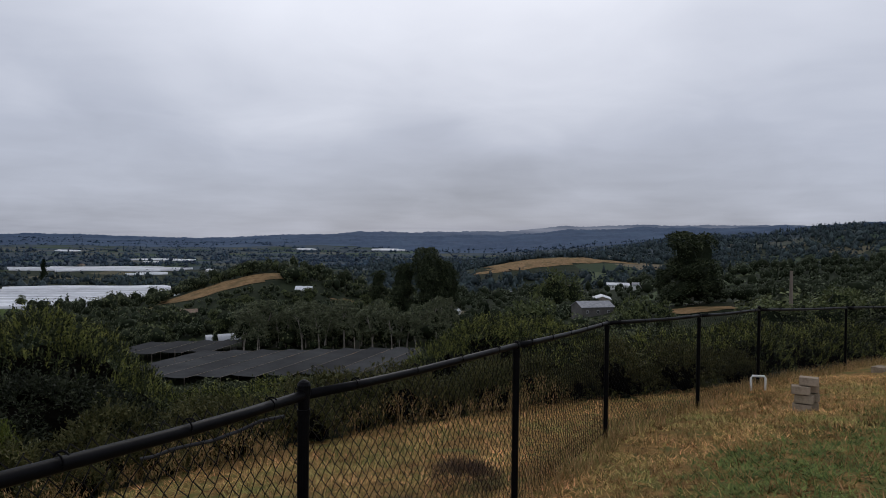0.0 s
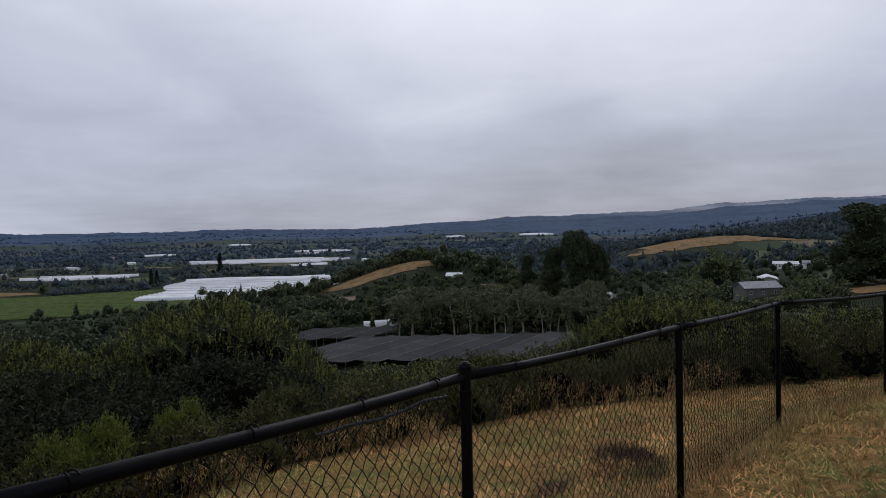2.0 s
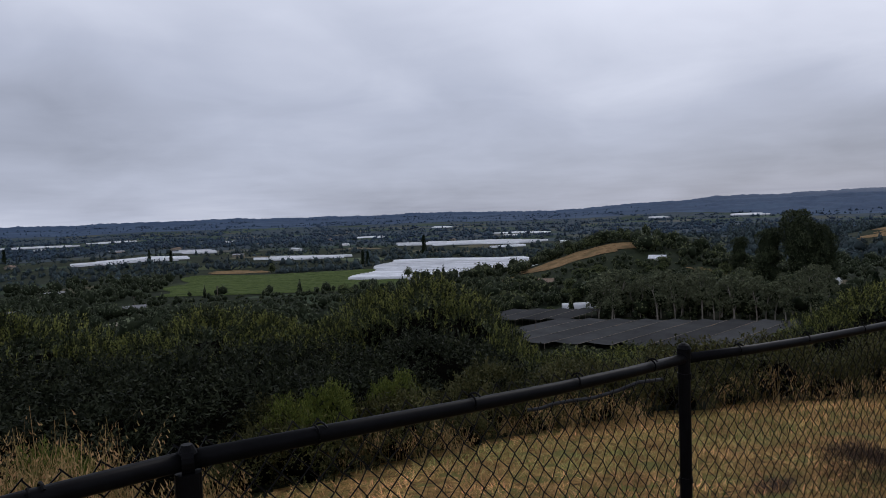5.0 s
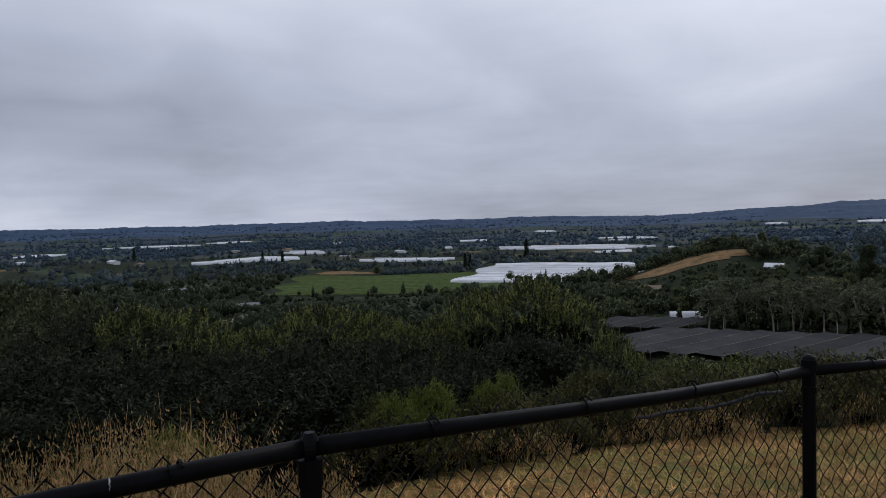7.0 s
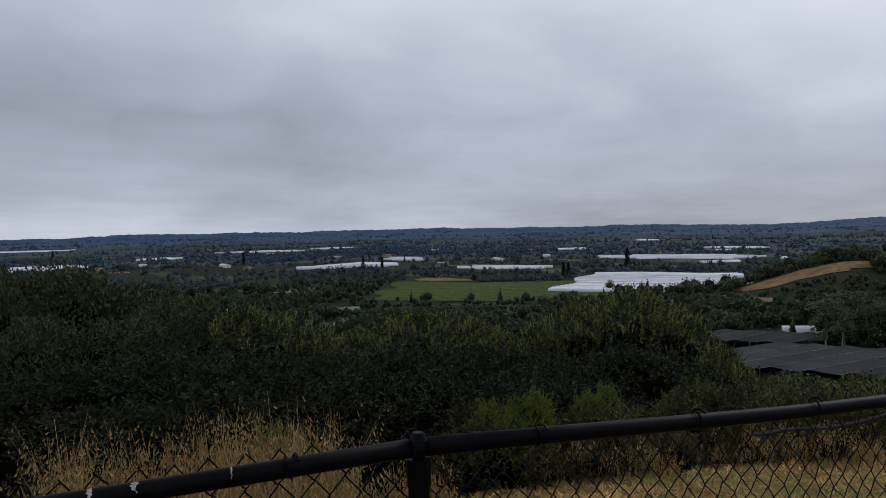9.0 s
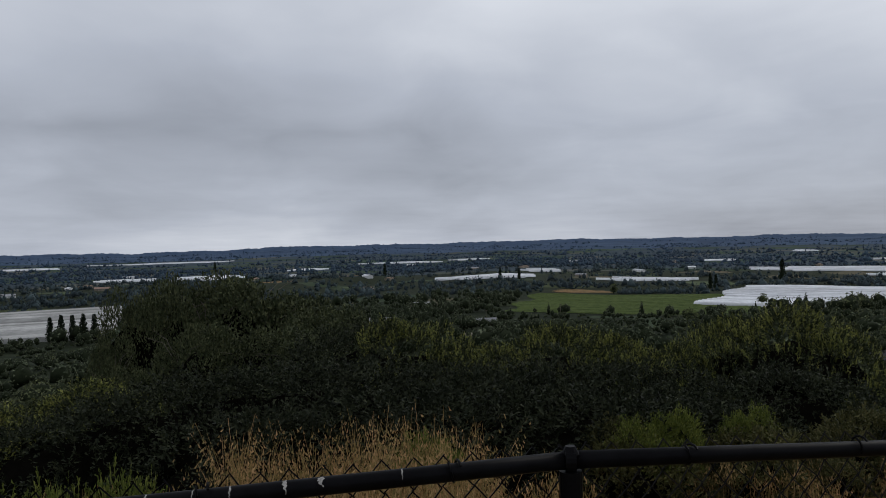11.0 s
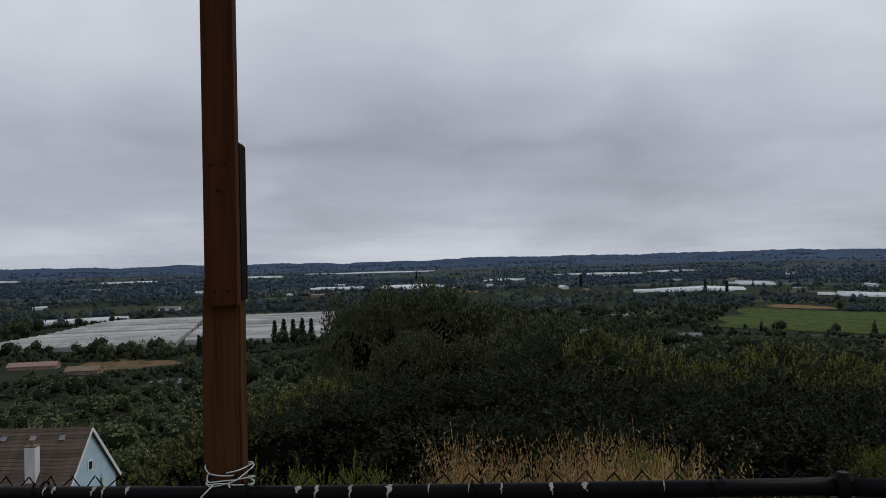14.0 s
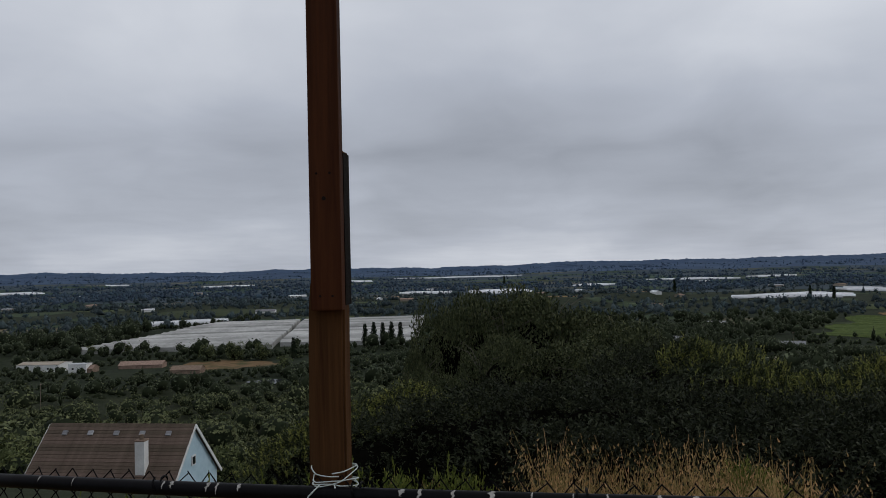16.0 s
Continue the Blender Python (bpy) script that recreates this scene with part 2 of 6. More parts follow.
M = {
    "dry_lawn": material("dry_lawn", (0.050, 0.028, 0.010), (0.46, 0.275, 0.097), 11.0, 0.95, bump=1.0, fine=0.04, third=(0.16, 0.145, 0.046)),
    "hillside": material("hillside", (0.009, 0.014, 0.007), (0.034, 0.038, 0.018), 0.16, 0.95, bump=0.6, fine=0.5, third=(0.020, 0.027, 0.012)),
    "straw": material("straw", (0.17, 0.108, 0.040), (0.43, 0.310, 0.140), 2.0, 0.85, spread=0.5, island=True, leaf=0.2),
    "mown_straw": material("mown_straw", (0.13, 0.066, 0.022), (0.84, 0.555, 0.205), 1.5, 0.9, spread=0.75, island=True, leaf=0.12, third=(0.32, 0.30, 0.095)),
    "green_blade": material("green_blade", (0.056, 0.086, 0.022), (0.205, 0.250, 0.075), 2.6, 0.7, spread=0.5, island=True, leaf=0.2),
    "brush_leaf": material("brush_leaf", (0.005, 0.008, 0.004), (0.066, 0.078, 0.035), 4.5, 0.6, spread=0.5, island=True, leaf=0.03),
    "lit_brush_shoot": material("lit_brush_shoot", (0.078, 0.092, 0.022), (0.275, 0.282, 0.084), 3.0, 0.6, spread=0.4, island=True, leaf=0.12),
    "bright_leaf": material("bright_leaf", (0.062, 0.084, 0.016), (0.145, 0.165, 0.040), 3.0, 0.6, spread=0.45, island=True, leaf=0.2),
    "oak_leaf": material("oak_leaf", (0.020, 0.032, 0.014), (0.160, 0.180, 0.074), 1.2, 0.6, spread=0.35, island=True, leaf=0.08),
    "valley_leaf": material("valley_leaf", (0.026, 0.037, 0.018), (0.185, 0.200, 0.096), 0.38, 0.7, spread=0.25, island=True),
    # leaf green darkened to paint the shade inside tree crowns
    "shaded_inner_leaf": material("shaded_inner_leaf", (0.008, 0.012, 0.006), (0.028, 0.035, 0.018), 0.3, 0.9),
    # bluer than the soil itself: distance haze painted into the colour
    "hazy_far_ground": material("hazy_far_ground", (0.022, 0.036, 0.046), (0.052, 0.070, 0.084), 0.02, 0.95),
    "edge_leaf": material("edge_leaf", (0.016, 0.020, 0.008), (0.125, 0.120, 0.045), 3.0, 0.6, spread=0.5, island=True, leaf=0.08),
    "tall_leaf": material("tall_leaf", (0.011, 0.018, 0.010), (0.078, 0.092, 0.046), 0.5, 0.65, spread=0.4, island=True, leaf=0.05),
    "weathered_wall": material("weathered_wall", (0.10, 0.095, 0.09), (0.18, 0.17, 0.16), 0.6, 0.85, spread=0.2),
    "scrub_shade_leaf": material("scrub_shade_leaf", (0.0035, 0.005, 0.003), (0.042, 0.050, 0.027), 4.0, 0.6, spread=0.55, island=True, leaf=0.03),
    "euc_leaf": material("euc_leaf", (0.028, 0.038, 0.024), (0.190, 0.205, 0.118), 0.5, 0.65, spread=0.4, island=True, leaf=0.08),
    "conifer_leaf": material("conifer_leaf", (0.008, 0.015, 0.009), (0.020, 0.030, 0.016), 0.5, 0.7, spread=0.4, island=True, leaf=0.1),
    # far leaves and hills with the blue of the air mixed in
    "hazy_far_leaf": material("hazy_far_leaf", (0.018, 0.030, 0.034), (0.074, 0.096, 0.102), 0.06, 0.8, spread=0.3, island=True),
    "hazy_hill_woods": material("hazy_hill_woods", (0.027, 0.049, 0.092), (0.044, 0.075, 0.132), 0.018, 0.9, third=(0.046, 0.078, 0.130)),
    # dark trunks and twigs; on crown cores it paints the shade between leaves
    "dark_twig_shade": material("dark_twig_shade", (0.0018, 0.0019, 0.0014), (0.0055, 0.0050, 0.0038), 3.0, 0.98, bump=0.4, spec=0.0),
    "bark": material("bark", (0.16, 0.14, 0.12), (0.40, 0.36, 0.31), 2.0, 0.95, bump=0.5, stretch=(1, 1, 0.2)),
    "brown_bush": material("brown_bush", (0.040, 0.027, 0.021), (0.130, 0.086, 0.063), 5.0, 0.9, spread=0.4, island=True),
    "black_vinyl": material("black_vinyl", (0.0025, 0.0025, 0.003), (0.006, 0.006, 0.007), 18.0, 0.42, bump=0.08, fine=0.002, spec=0.045),
    "worn_vinyl": material("worn_vinyl", (0.020, 0.020, 0.022), (0.045, 0.045, 0.047), 18.0, 0.6, spec=0.1),
    "stained_wood": material("stained_wood", (0.020, 0.0065, 0.0028), (0.072, 0.025, 0.0100), 12.0, 0.7, bump=0.45, fine=0.005, stretch=(1, 1, 0.05), third=(0.052, 0.018, 0.007), spots=(7.0, 0.70, (0.014, 0.006, 0.004))),
    "old_wood": material("old_wood", (0.026, 0.011, 0.0045), (0.100, 0.047, 0.018), 13.0, 0.8, bump=0.6, fine=0.006, stretch=(1, 1, 0.04), third=(0.055, 0.027, 0.012), spots=(6.0, 0.70, (0.018, 0.009, 0.005))),
    "nail_and_shade_black": material("nail_and_shade_black", (0.006, 0.005, 0.0045), (0.018, 0.014, 0.012), 14.0, 0.9, bump=0.5, stretch=(1, 1, 0.06)),
    "pale_wire": material("pale_wire", (0.36, 0.42, 0.40), (0.55, 0.60, 0.58), 20.0, 0.5, spec=0.5),
    "white_film": material("white_film", (0.40, 0.41, 0.43), (0.70, 0.71, 0.73), 0.05, 0.5, spec=0.12, spread=0.25),
    "grey_film": material("grey_film", (0.20, 0.20, 0.19), (0.43, 0.425, 0.405), 0.05, 0.6, spec=0.1, spread=0.4),
    "shade_cloth": material("shade_cloth", (0.029, 0.030, 0.031), (0.058, 0.059, 0.060), 0.08, 0.9, spread=0.25, spec=0.02),
    "vine_green": material("vine_green", (0.046, 0.070, 0.022), (0.110, 0.140, 0.048), 0.25, 0.85, spread=0.25, island=True),
    "field_green": material("field_green", (0.022, 0.031, 0.014), (0.050, 0.060, 0.028), 0.12, 0.95, bump=0.4, fine=0.3),
    "dry_field": material("dry_field", (0.12, 0.072, 0.034), (0.31, 0.20, 0.098), 0.35, 0.95, bump=0.9, fine=0.5, third=(0.14, 0.098, 0.046)),
    "pale_soil": material("pale_soil", (0.26, 0.22, 0.17), (0.40, 0.35, 0.29), 0.05, 0.95),
    "white_paint": material("white_paint", (0.58, 0.58, 0.57), (0.76, 0.76, 0.75), 1.0, 0.7),
    "blue_siding": material("blue_siding", (0.36, 0.50, 0.58), (0.48, 0.62, 0.69), 1.0, 0.7),
    "brown_shingle": material("brown_shingle", (0.07, 0.052, 0.040), (0.14, 0.105, 0.082), 1.5, 0.9, spread=0.25, bump=0.4),
    "grey_roof": material("grey_roof", (0.16, 0.16, 0.17), (0.32, 0.32, 0.33), 0.6, 0.85, spread=0.3),
    "tan_wall": material("tan_wall", (0.24, 0.20, 0.16), (0.40, 0.34, 0.28), 0.6, 0.85, spread=0.3),
    "dark_pane": material("dark_pane", (0.015, 0.017, 0.02), (0.03, 0.033, 0.038), 3.0, 0.15, spec=0.6),
    "concrete_block": material("concrete_block", (0.19, 0.150, 0.105), (0.38, 0.305, 0.225), 9.0, 0.95, bump=0.5, fine=0.01, spread=0.15),
    "pvc": material("pvc", (0.62, 0.62, 0.60), (0.78, 0.78, 0.76), 6.0, 0.4),
    "pole_wood": material("pole_wood", (0.13, 0.105, 0.085), (0.24, 0.20, 0.165), 3.0, 0.9, bump=0.4, stretch=(1, 1, 0.08)),
    "water": material("water", (0.03, 0.035, 0.035), (0.05, 0.055, 0.055), 0.3, 0.12, spec=0.6),
    "yard_dirt": material("yard_dirt", (0.10, 0.062, 0.032), (0.20, 0.13, 0.07), 0.2, 0.95, bump=0.5, fine=0.2, third=(0.06, 0.062, 0.026)),
    "tuft_straw": material("tuft_straw", (0.07, 0.038, 0.014), (0.48, 0.32, 0.13), 1.6, 0.9, spread=0.5, island=True, leaf=0.15),
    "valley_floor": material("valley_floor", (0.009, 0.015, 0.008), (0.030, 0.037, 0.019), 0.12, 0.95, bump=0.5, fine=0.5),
    # tree lines of the far plain, paled blue by painted haze
    "hazy_horizon_leaf": material("hazy_horizon_leaf", (0.046, 0.072, 0.110), (0.070, 0.102, 0.148), 0.04, 0.85, spread=0.2, island=True),
    "vale_leaf": material("vale_leaf", (0.020, 0.031, 0.019), (0.140, 0.160, 0.094), 0.3, 0.7, spread=0.25, island=True),
    "tree_leaf": material("tree_leaf", (0.010, 0.015, 0.0075), (0.098, 0.112, 0.052), 2.4, 0.6, spread=0.5, island=True, leaf=0.08),
    "grey_twig": material("grey_twig", (0.06, 0.055, 0.045), (0.16, 0.145, 0.12), 6.0, 0.9, bump=0.4),
    "dropping": material("dropping", (0.16, 0.155, 0.14), (0.50, 0.48, 0.45), 90.0, 0.9),
    # woods of plain and ridge, haze included in their colours
    "hazy_plain_leaf": material("hazy_plain_leaf", (0.028, 0.045, 0.066), (0.062, 0.090, 0.124), 0.05, 0.8, spread=0.25, island=True),
    "hazy_ridge_leaf": material("hazy_ridge_leaf", (0.015, 0.028, 0.032), (0.074, 0.094, 0.096), 0.12, 0.8, spread=0.3, island=True),
    "rust_roof": material("rust_roof", (0.15, 0.105, 0.08), (0.30, 0.22, 0.17), 0.8, 0.85, spread=0.2),
}


def mosaic(m, size, share, haze_tint=(1.0, 1.0, 1.0)):
    """Lays a patchwork of fields, each with its own crop or soil, over a ground material."""
    nt = m.node_tree
    bsdf = next(n for n in nt.nodes if n.type == "BSDF_PRINCIPLED")
    base = bsdf.inputs["Base Color"].links[0].from_socket
    tc = nt.nodes.new("ShaderNodeTexCoord")
    vo = nt.nodes.new("ShaderNodeTexVoronoi")
    vo.distance = "CHEBYCHEV"
    vo.inputs["Scale"].default_value, vo.inputs["Randomness"].default_value = 1 / size, 0.9
    nt.links.new(tc.outputs["Object"], vo.inputs["Vector"])
    sep = nt.nodes.new("ShaderNodeSeparateColor")
    nt.links.new(vo.outputs["Color"], sep.inputs[0])
    crop = nt.nodes.new("ShaderNodeValToRGB")
    crop.color_ramp.interpolation = "CONSTANT"
    tones = ((0.0, (0.034, 0.050, 0.026)), (0.25, (0.060, 0.074, 0.034)), (0.45, (0.095, 0.085, 0.052)), (0.62, (0.045, 0.062, 0.034)), (0.78, (0.14, 0.115, 0.075)), (0.9, (0.075, 0.095, 0.050)))
    tones = [(at, [p * q for p, q in zip(c, haze_tint)]) for at, c in tones]
    crop.color_ramp.elements[0].color = (*tones[0][1], 1)
    crop.color_ramp.elements[1].position, crop.color_ramp.elements[1].color = tones[1][0], (*tones[1][1], 1)
    for at, c in tones[2:]:
        crop.color_ramp.elements.new(at).color = (*c, 1)
    nt.links.new(sep.outputs[0], crop.inputs[0])
    some = nt.nodes.new("ShaderNodeMath")
    some.operation = "LESS_THAN"
    nt.links.new(sep.outputs[1], some.inputs[0])
    some.inputs[1].default_value = share
    mx = nt.nodes.new("ShaderNodeMix")
    mx.data_type = "RGBA"
    nt.links.new(some.outputs[0], mx.inputs[0])
    nt.links.new(base, mx.inputs[6])
    nt.links.new(crop.outputs[0], mx.inputs[7])
    nt.links.new(mx.outputs[2], bsdf.inputs["Base Color"])


# far fields are shifted to blue to paint in haze
mosaic(M["hazy_far_ground"], 110.0, 0.40, (0.62, 0.78, 1.0))
mosaic(M["valley_floor"], 55.0, 0.12)


# ---- mesh helpers ----
def link(name, mesh, mat, parent=None, label=""):
    ob = new(name, mesh)
    if mat and not mesh.materials:
        mesh.materials.append(M[mat])
    if parent is not None:
        ob.parent = parent
    return tagged(ob, label=label)


def part(name, bm, mat, parent=None, label="", smooth=False):
    mesh = bpy.data.meshes.new(name)
    bm.to_mesh(mesh)
    bm.free()
    if smooth:
        mesh.polygons.foreach_set("use_smooth", [True] * len(mesh.polygons))
    return link(name, mesh, mat, parent, label)


def thing(name, label, category, group="", at=(0, 0, 0), turn=0.0, kind=""):
    ob = new(name)
    ob.matrix_basis = pose(*at, 0, 0, turn)
    return tagged(ob, label, category, group, kind)


def faces_mesh(name, pts, mat=None):
    """A mesh of loose polygons from an array (count, corners, 3)."""
    n, k, _ = pts.shape
    mesh = bpy.data.meshes.new(name)
    mesh.vertices.add(n * k)
    mesh.vertices.foreach_set("co", pts.reshape(-1).astype(np.float32))
    mesh.loops.add(n * k)
    mesh.loops.foreach_set("vertex_index", np.arange(n * k, dtype=np.int32))
    mesh.polygons.add(n)
    mesh.polygons.foreach_set("loop_start", np.arange(0, n * k, k, dtype=np.int32))
    mesh.update(calc_edges=True)
    if mat:
        mesh.materials.append(M[mat])
    return mesh


def grid_mesh(name, pts, mat=None, smooth=True):
    """A sheet from an array (rows, columns, 3)."""
    r, c, _ = pts.shape
    i = np.arange(r * c).reshape(r, c)
    f = np.stack([i[:-1, :-1], i[:-1, 1:], i[1:, 1:], i[1:, :-1]], -1).reshape(-1, 4)
    mesh = bpy.data.meshes.new(name)
    mesh.vertices.add(r * c)
    mesh.vertices.foreach_set("co", pts.reshape(-1).astype(np.float32))
    mesh.loops.add(f.size)
    mesh.loops.foreach_set("vertex_index", f.reshape(-1).astype(np.int32))
    mesh.polygons.add(len(f))
    mesh.polygons.foreach_set("loop_start", np.arange(0, f.size, 4, dtype=np.int32))
    mesh.polygons.foreach_set("use_smooth", np.full(len(f), smooth))
    mesh.update(calc_edges=True)
    if mat:
        mesh.materials.append(M[mat])
    return mesh


def box(bm, size, at=(0, 0, 0), bevel=0.0, turn=0.0):
    r = bmesh.ops.create_cube(bm, size=1, matrix=pose(*at, 0, 0, turn) @ Matrix.Diagonal((*size, 1)))
    if bevel:
        edges = list({e for v in r["verts"] for e in v.link_edges})
        bmesh.ops.bevel(bm, geom=edges, offset=bevel, segments=2, affect="EDGES", profile=0.6)
    return bm


def tube(bm, points, radii, sides=8, closed_ends=True):
    """A tube along a line of points."""
    rings = []
    pts = [Vector(p) for p in points]
    for i, p in enumerate(pts):
        d = (pts[min(i + 1, len(pts) - 1)] - pts[max(i - 1, 0)]).normalized()
        u = d.cross(Vector((0, 0, 1)) if abs(d.z) < 0.9 else Vector((1, 0, 0))).normalized()
        v = d.cross(u)
        rad = radii[i] if hasattr(radii, "__len__") else radii
        rings.append([bm.verts.new(p + rad * (math.cos(a) * u + math.sin(a) * v)) for a in (2 * math.pi * k / sides for k in range(sides))])
    for a, b in zip(rings, rings[1:]):
        for k in range(sides):
            bm.faces.new((a[k], a[(k + 1) % sides], b[(k + 1) % sides], b[k]))
    if closed_ends:
        bm.faces.new(rings[0][::-1])
        bm.faces.new(rings[-1])
    return bm


# ---- ground ----
FENCE = [(-1.235, -3.20), (-1.76, -0.21), (-2.49, 1.72), (-3.00, 4.04), (-3.70, 6.78), (-3.62, 9.22), (-3.58, 11.68), (-3.16, 15.92), (-2.6, 20.0)]
RAIL_Z = [0.945, 1.063, 0.936, 0.848, 0.728, 0.640, 0.555, 0.350, 0.17]
FOOT_Z = [-0.24, -0.14, -0.26, -0.36, -0.50, -0.58, -0.66, -0.87, -1.05]
FY = np.array([p[1] for p in FENCE])
FX = np.array([p[0] for p in FENCE])
FZ = np.array(FOOT_Z)
# how far the mown strip reaches beyond the fence, by y
EDGE_Y = [-3.0, 0.0, 2.0, 4.2, 5.5, 6.5, 7.5, 8.6, 9.6, 11.3, 12.2, 22.0]
EDGE_S = [4.2, 4.5, 4.6, 4.4, 3.9, 3.45, 3.1, 2.6, 1.7, 0.8, 0.2, -0.2]
SURVEY = np.array((-0.15, -0.30, 1.58))
BUMPS = [  # yaw, distance, height, spread across, spread along
    (53, 490, 29, 66, 95), (30.5, 880, 31, 125, 120), (21, 330, 14, 80, 90), (14, 560, 26, 150, 140),
    (107.5, 900, 8, 60, 60), (101.5, 1000, 7, 70, 60),
]
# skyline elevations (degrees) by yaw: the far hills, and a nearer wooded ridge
FAR_YAW = [-10, 8, 12, 22, 30, 35, 43, 50, 56, 61, 66, 72, 80, 87, 95, 104, 113, 123, 137, 149, 170]
FAR_EL = [1.5, 1.55, 1.45, 1.30, 1.22, 0.85, 0.55, 0.38, 0.05, -0.12, -0.02, 0.03, 0.05, 0.02, 0.06, 0.0, -0.14, -0.18, -0.12, 0.02, 0.1]
MID_YAW = [-10, 8, 12.4, 16, 20, 26, 30, 36, 46, 170]
MID_EL = [1.8, 1.65, 1.5, 0.85, 0.75, -0.25, -0.9, -1.5, -2.0, -2.0]


def ground(x, y):
    """Height of the ground at x, y (arrays)."""
    x, y = np.asarray(x, float), np.asarray(y, float)
    s = np.interp(y, FY, FX) - x
    drop = np.where(s < 0, 0.14 * 9 * np.tanh(s / 9), np.where(s < 12, 0.13 * s + 0.0068 * s * s, 0.0))
    t = np.clip(s - 12, 0, 48)
    u = np.clip(s - 60, 0, 260)
    drop = drop + np.where(s >= 12, 2.54 + 0.295 * t + 0.295 * u - 0.295 * u * u / 520, 0)
    along = np.where(y > 20, 1.1 + 0.045 * np.clip(y - 20, 0, 300), np.where(y < -3.2, 0.15 + 0.11 * np.clip(-3.2 - y, 0, 150), -np.interp(y, FY, FZ)))
    d = along + drop
    z = np.where(d < 4, -d, -4 - 50 * np.tanh((d - 4) / 46))
    px, py = x - SURVEY[0], y - SURVEY[1]
    r = np.hypot(px, py)
    for yaw, dist, h, a, b in BUMPS:
        c, q = math.cos(radians(yaw)), math.sin(radians(yaw))
        ahead, side = -q * px + c * py - dist, c * px + q * py
        z = z + h * np.exp(-(side / a) ** 2 - (ahead / b) ** 2) * np.clip((r - 60) / 150, 0, 1)
    bearing = np.degrees(np.arctan2(-px, py))
    bearing = np.where(bearing < -30, bearing + 360, bearing)
    wave = 0.05 * np.sin(bearing * 0.31) + 0.03 * np.sin(bearing * 0.83 + 1) + 0.015 * np.sin(bearing * 1.9)
    for el_yaw, el, r0, r1 in ((MID_YAW, MID_EL, 500, 1500), (FAR_YAW, FAR_EL, 1900, 4000)):
        top = SURVEY[2] + r1 * np.tan(np.radians(np.interp(bearing, el_yaw, el) + wave)) - 9
        k = np.clip((r - r0) / (r1 - r0), 0, 1)
        k = k * k * (3 - 2 * k)
        z = np.maximum(z, z + (top - z) * k) if r1 < 2000 else z + (top - z) * k
    far = np.clip((r - 60) / 300, 0, 1)
    z = z + far * (1.0 * np.sin(x / 71 + 1.3) * np.sin(y / 93 + 0.4) + 0.5 * np.sin(x / 27 + y / 33))
    near = np.clip(1 - r / 40, 0, 1)
    z = z + near * (0.02 * np.sin(x * 1.9 + 0.7 * y) + 0.015 * np.sin(2.3 * y - 0.8 * x) + 0.008 * np.sin(5.1 * x + 3.7 * y))
    return z


def gz(x, y):
    return float(ground(x, y))


def spot(yaw, el, reach=4600.0):
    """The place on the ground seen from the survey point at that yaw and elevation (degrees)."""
    d = np.geomspace(20, reach, 4000)
    x, y = SURVEY[0] - d * math.sin(radians(yaw)), SURVEY[1] + d * math.cos(radians(yaw))
    z = SURVEY[2] + d * math.tan(radians(el))
    hit = np.nonzero(ground(x, y) >= z)[0]
    i = hit[0] if len(hit) else len(d) - 1
    return float(x[i]), float(y[i])


def polar(yaw, d):
    return SURVEY[0] - d * math.sin(radians(yaw)), SURVEY[1] + d * math.cos(radians(yaw))


radii = np.concatenate([[0.0], np.geomspace(0.6, 100, 110)[:-1], np.geomspace(100, 1300, 150)[:-1], np.geomspace(1300, 4700, 30)])
angles = np.radians(np.concatenate([np.arange(-8, 166, 0.7), np.arange(166, 353, 6.0)]))
rr, aa = np.meshgrid(radii, angles, indexing="ij")
gx, gy = SURVEY[0] - rr * np.sin(aa), SURVEY[1] + rr * np.cos(aa)
ground_mesh = grid_mesh("ground", np.stack([gx, gy, ground(gx, gy)], -1), "dry_lawn")
ground_ob = tagged(new("ground", ground_mesh), "dry mown hilltop falling to a wide wooded farming valley", "ground", kind="structure")
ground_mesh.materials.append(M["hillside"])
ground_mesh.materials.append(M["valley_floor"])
# the two farthest grounds carry painted haze
ground_mesh.materials.append(M["hazy_far_ground"])
ground_mesh.materials.append(M["hazy_hill_woods"])
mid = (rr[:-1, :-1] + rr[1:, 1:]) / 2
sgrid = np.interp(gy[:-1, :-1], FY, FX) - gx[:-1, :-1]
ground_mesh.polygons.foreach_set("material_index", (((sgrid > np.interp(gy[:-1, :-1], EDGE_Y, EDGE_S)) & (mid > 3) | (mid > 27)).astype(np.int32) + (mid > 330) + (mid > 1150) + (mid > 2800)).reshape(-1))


# ---- fence ----
def faces_bm(rows):
    """A bmesh sheet from rows of points."""
    bm = bmesh.new()
    grid = [[bm.verts.new(p) for p in r] for r in rows]
    for r, t in zip(grid, grid[1:]):
        for k in range(len(r) - 1):
            bm.faces.new((r[k], r[k + 1], t[k + 1], t[k]))
    return bm


def lerp(a, b, k):
    return tuple(p + (q - p) * k for p, q in zip(a, b))


fence = thing("chain_link_fence", "black vinyl-coated chain-link fence along the hilltop edge", "fence")
RAIL_R, MESH_W = 0.0208, 0.071


def post_mesh(height, terminal):
    bm = bmesh.new()
    r = 0.0245 if terminal else 0.024
    tube(bm, [(0, 0, -0.25), (0, 0, height)], r, 16)
    return bm


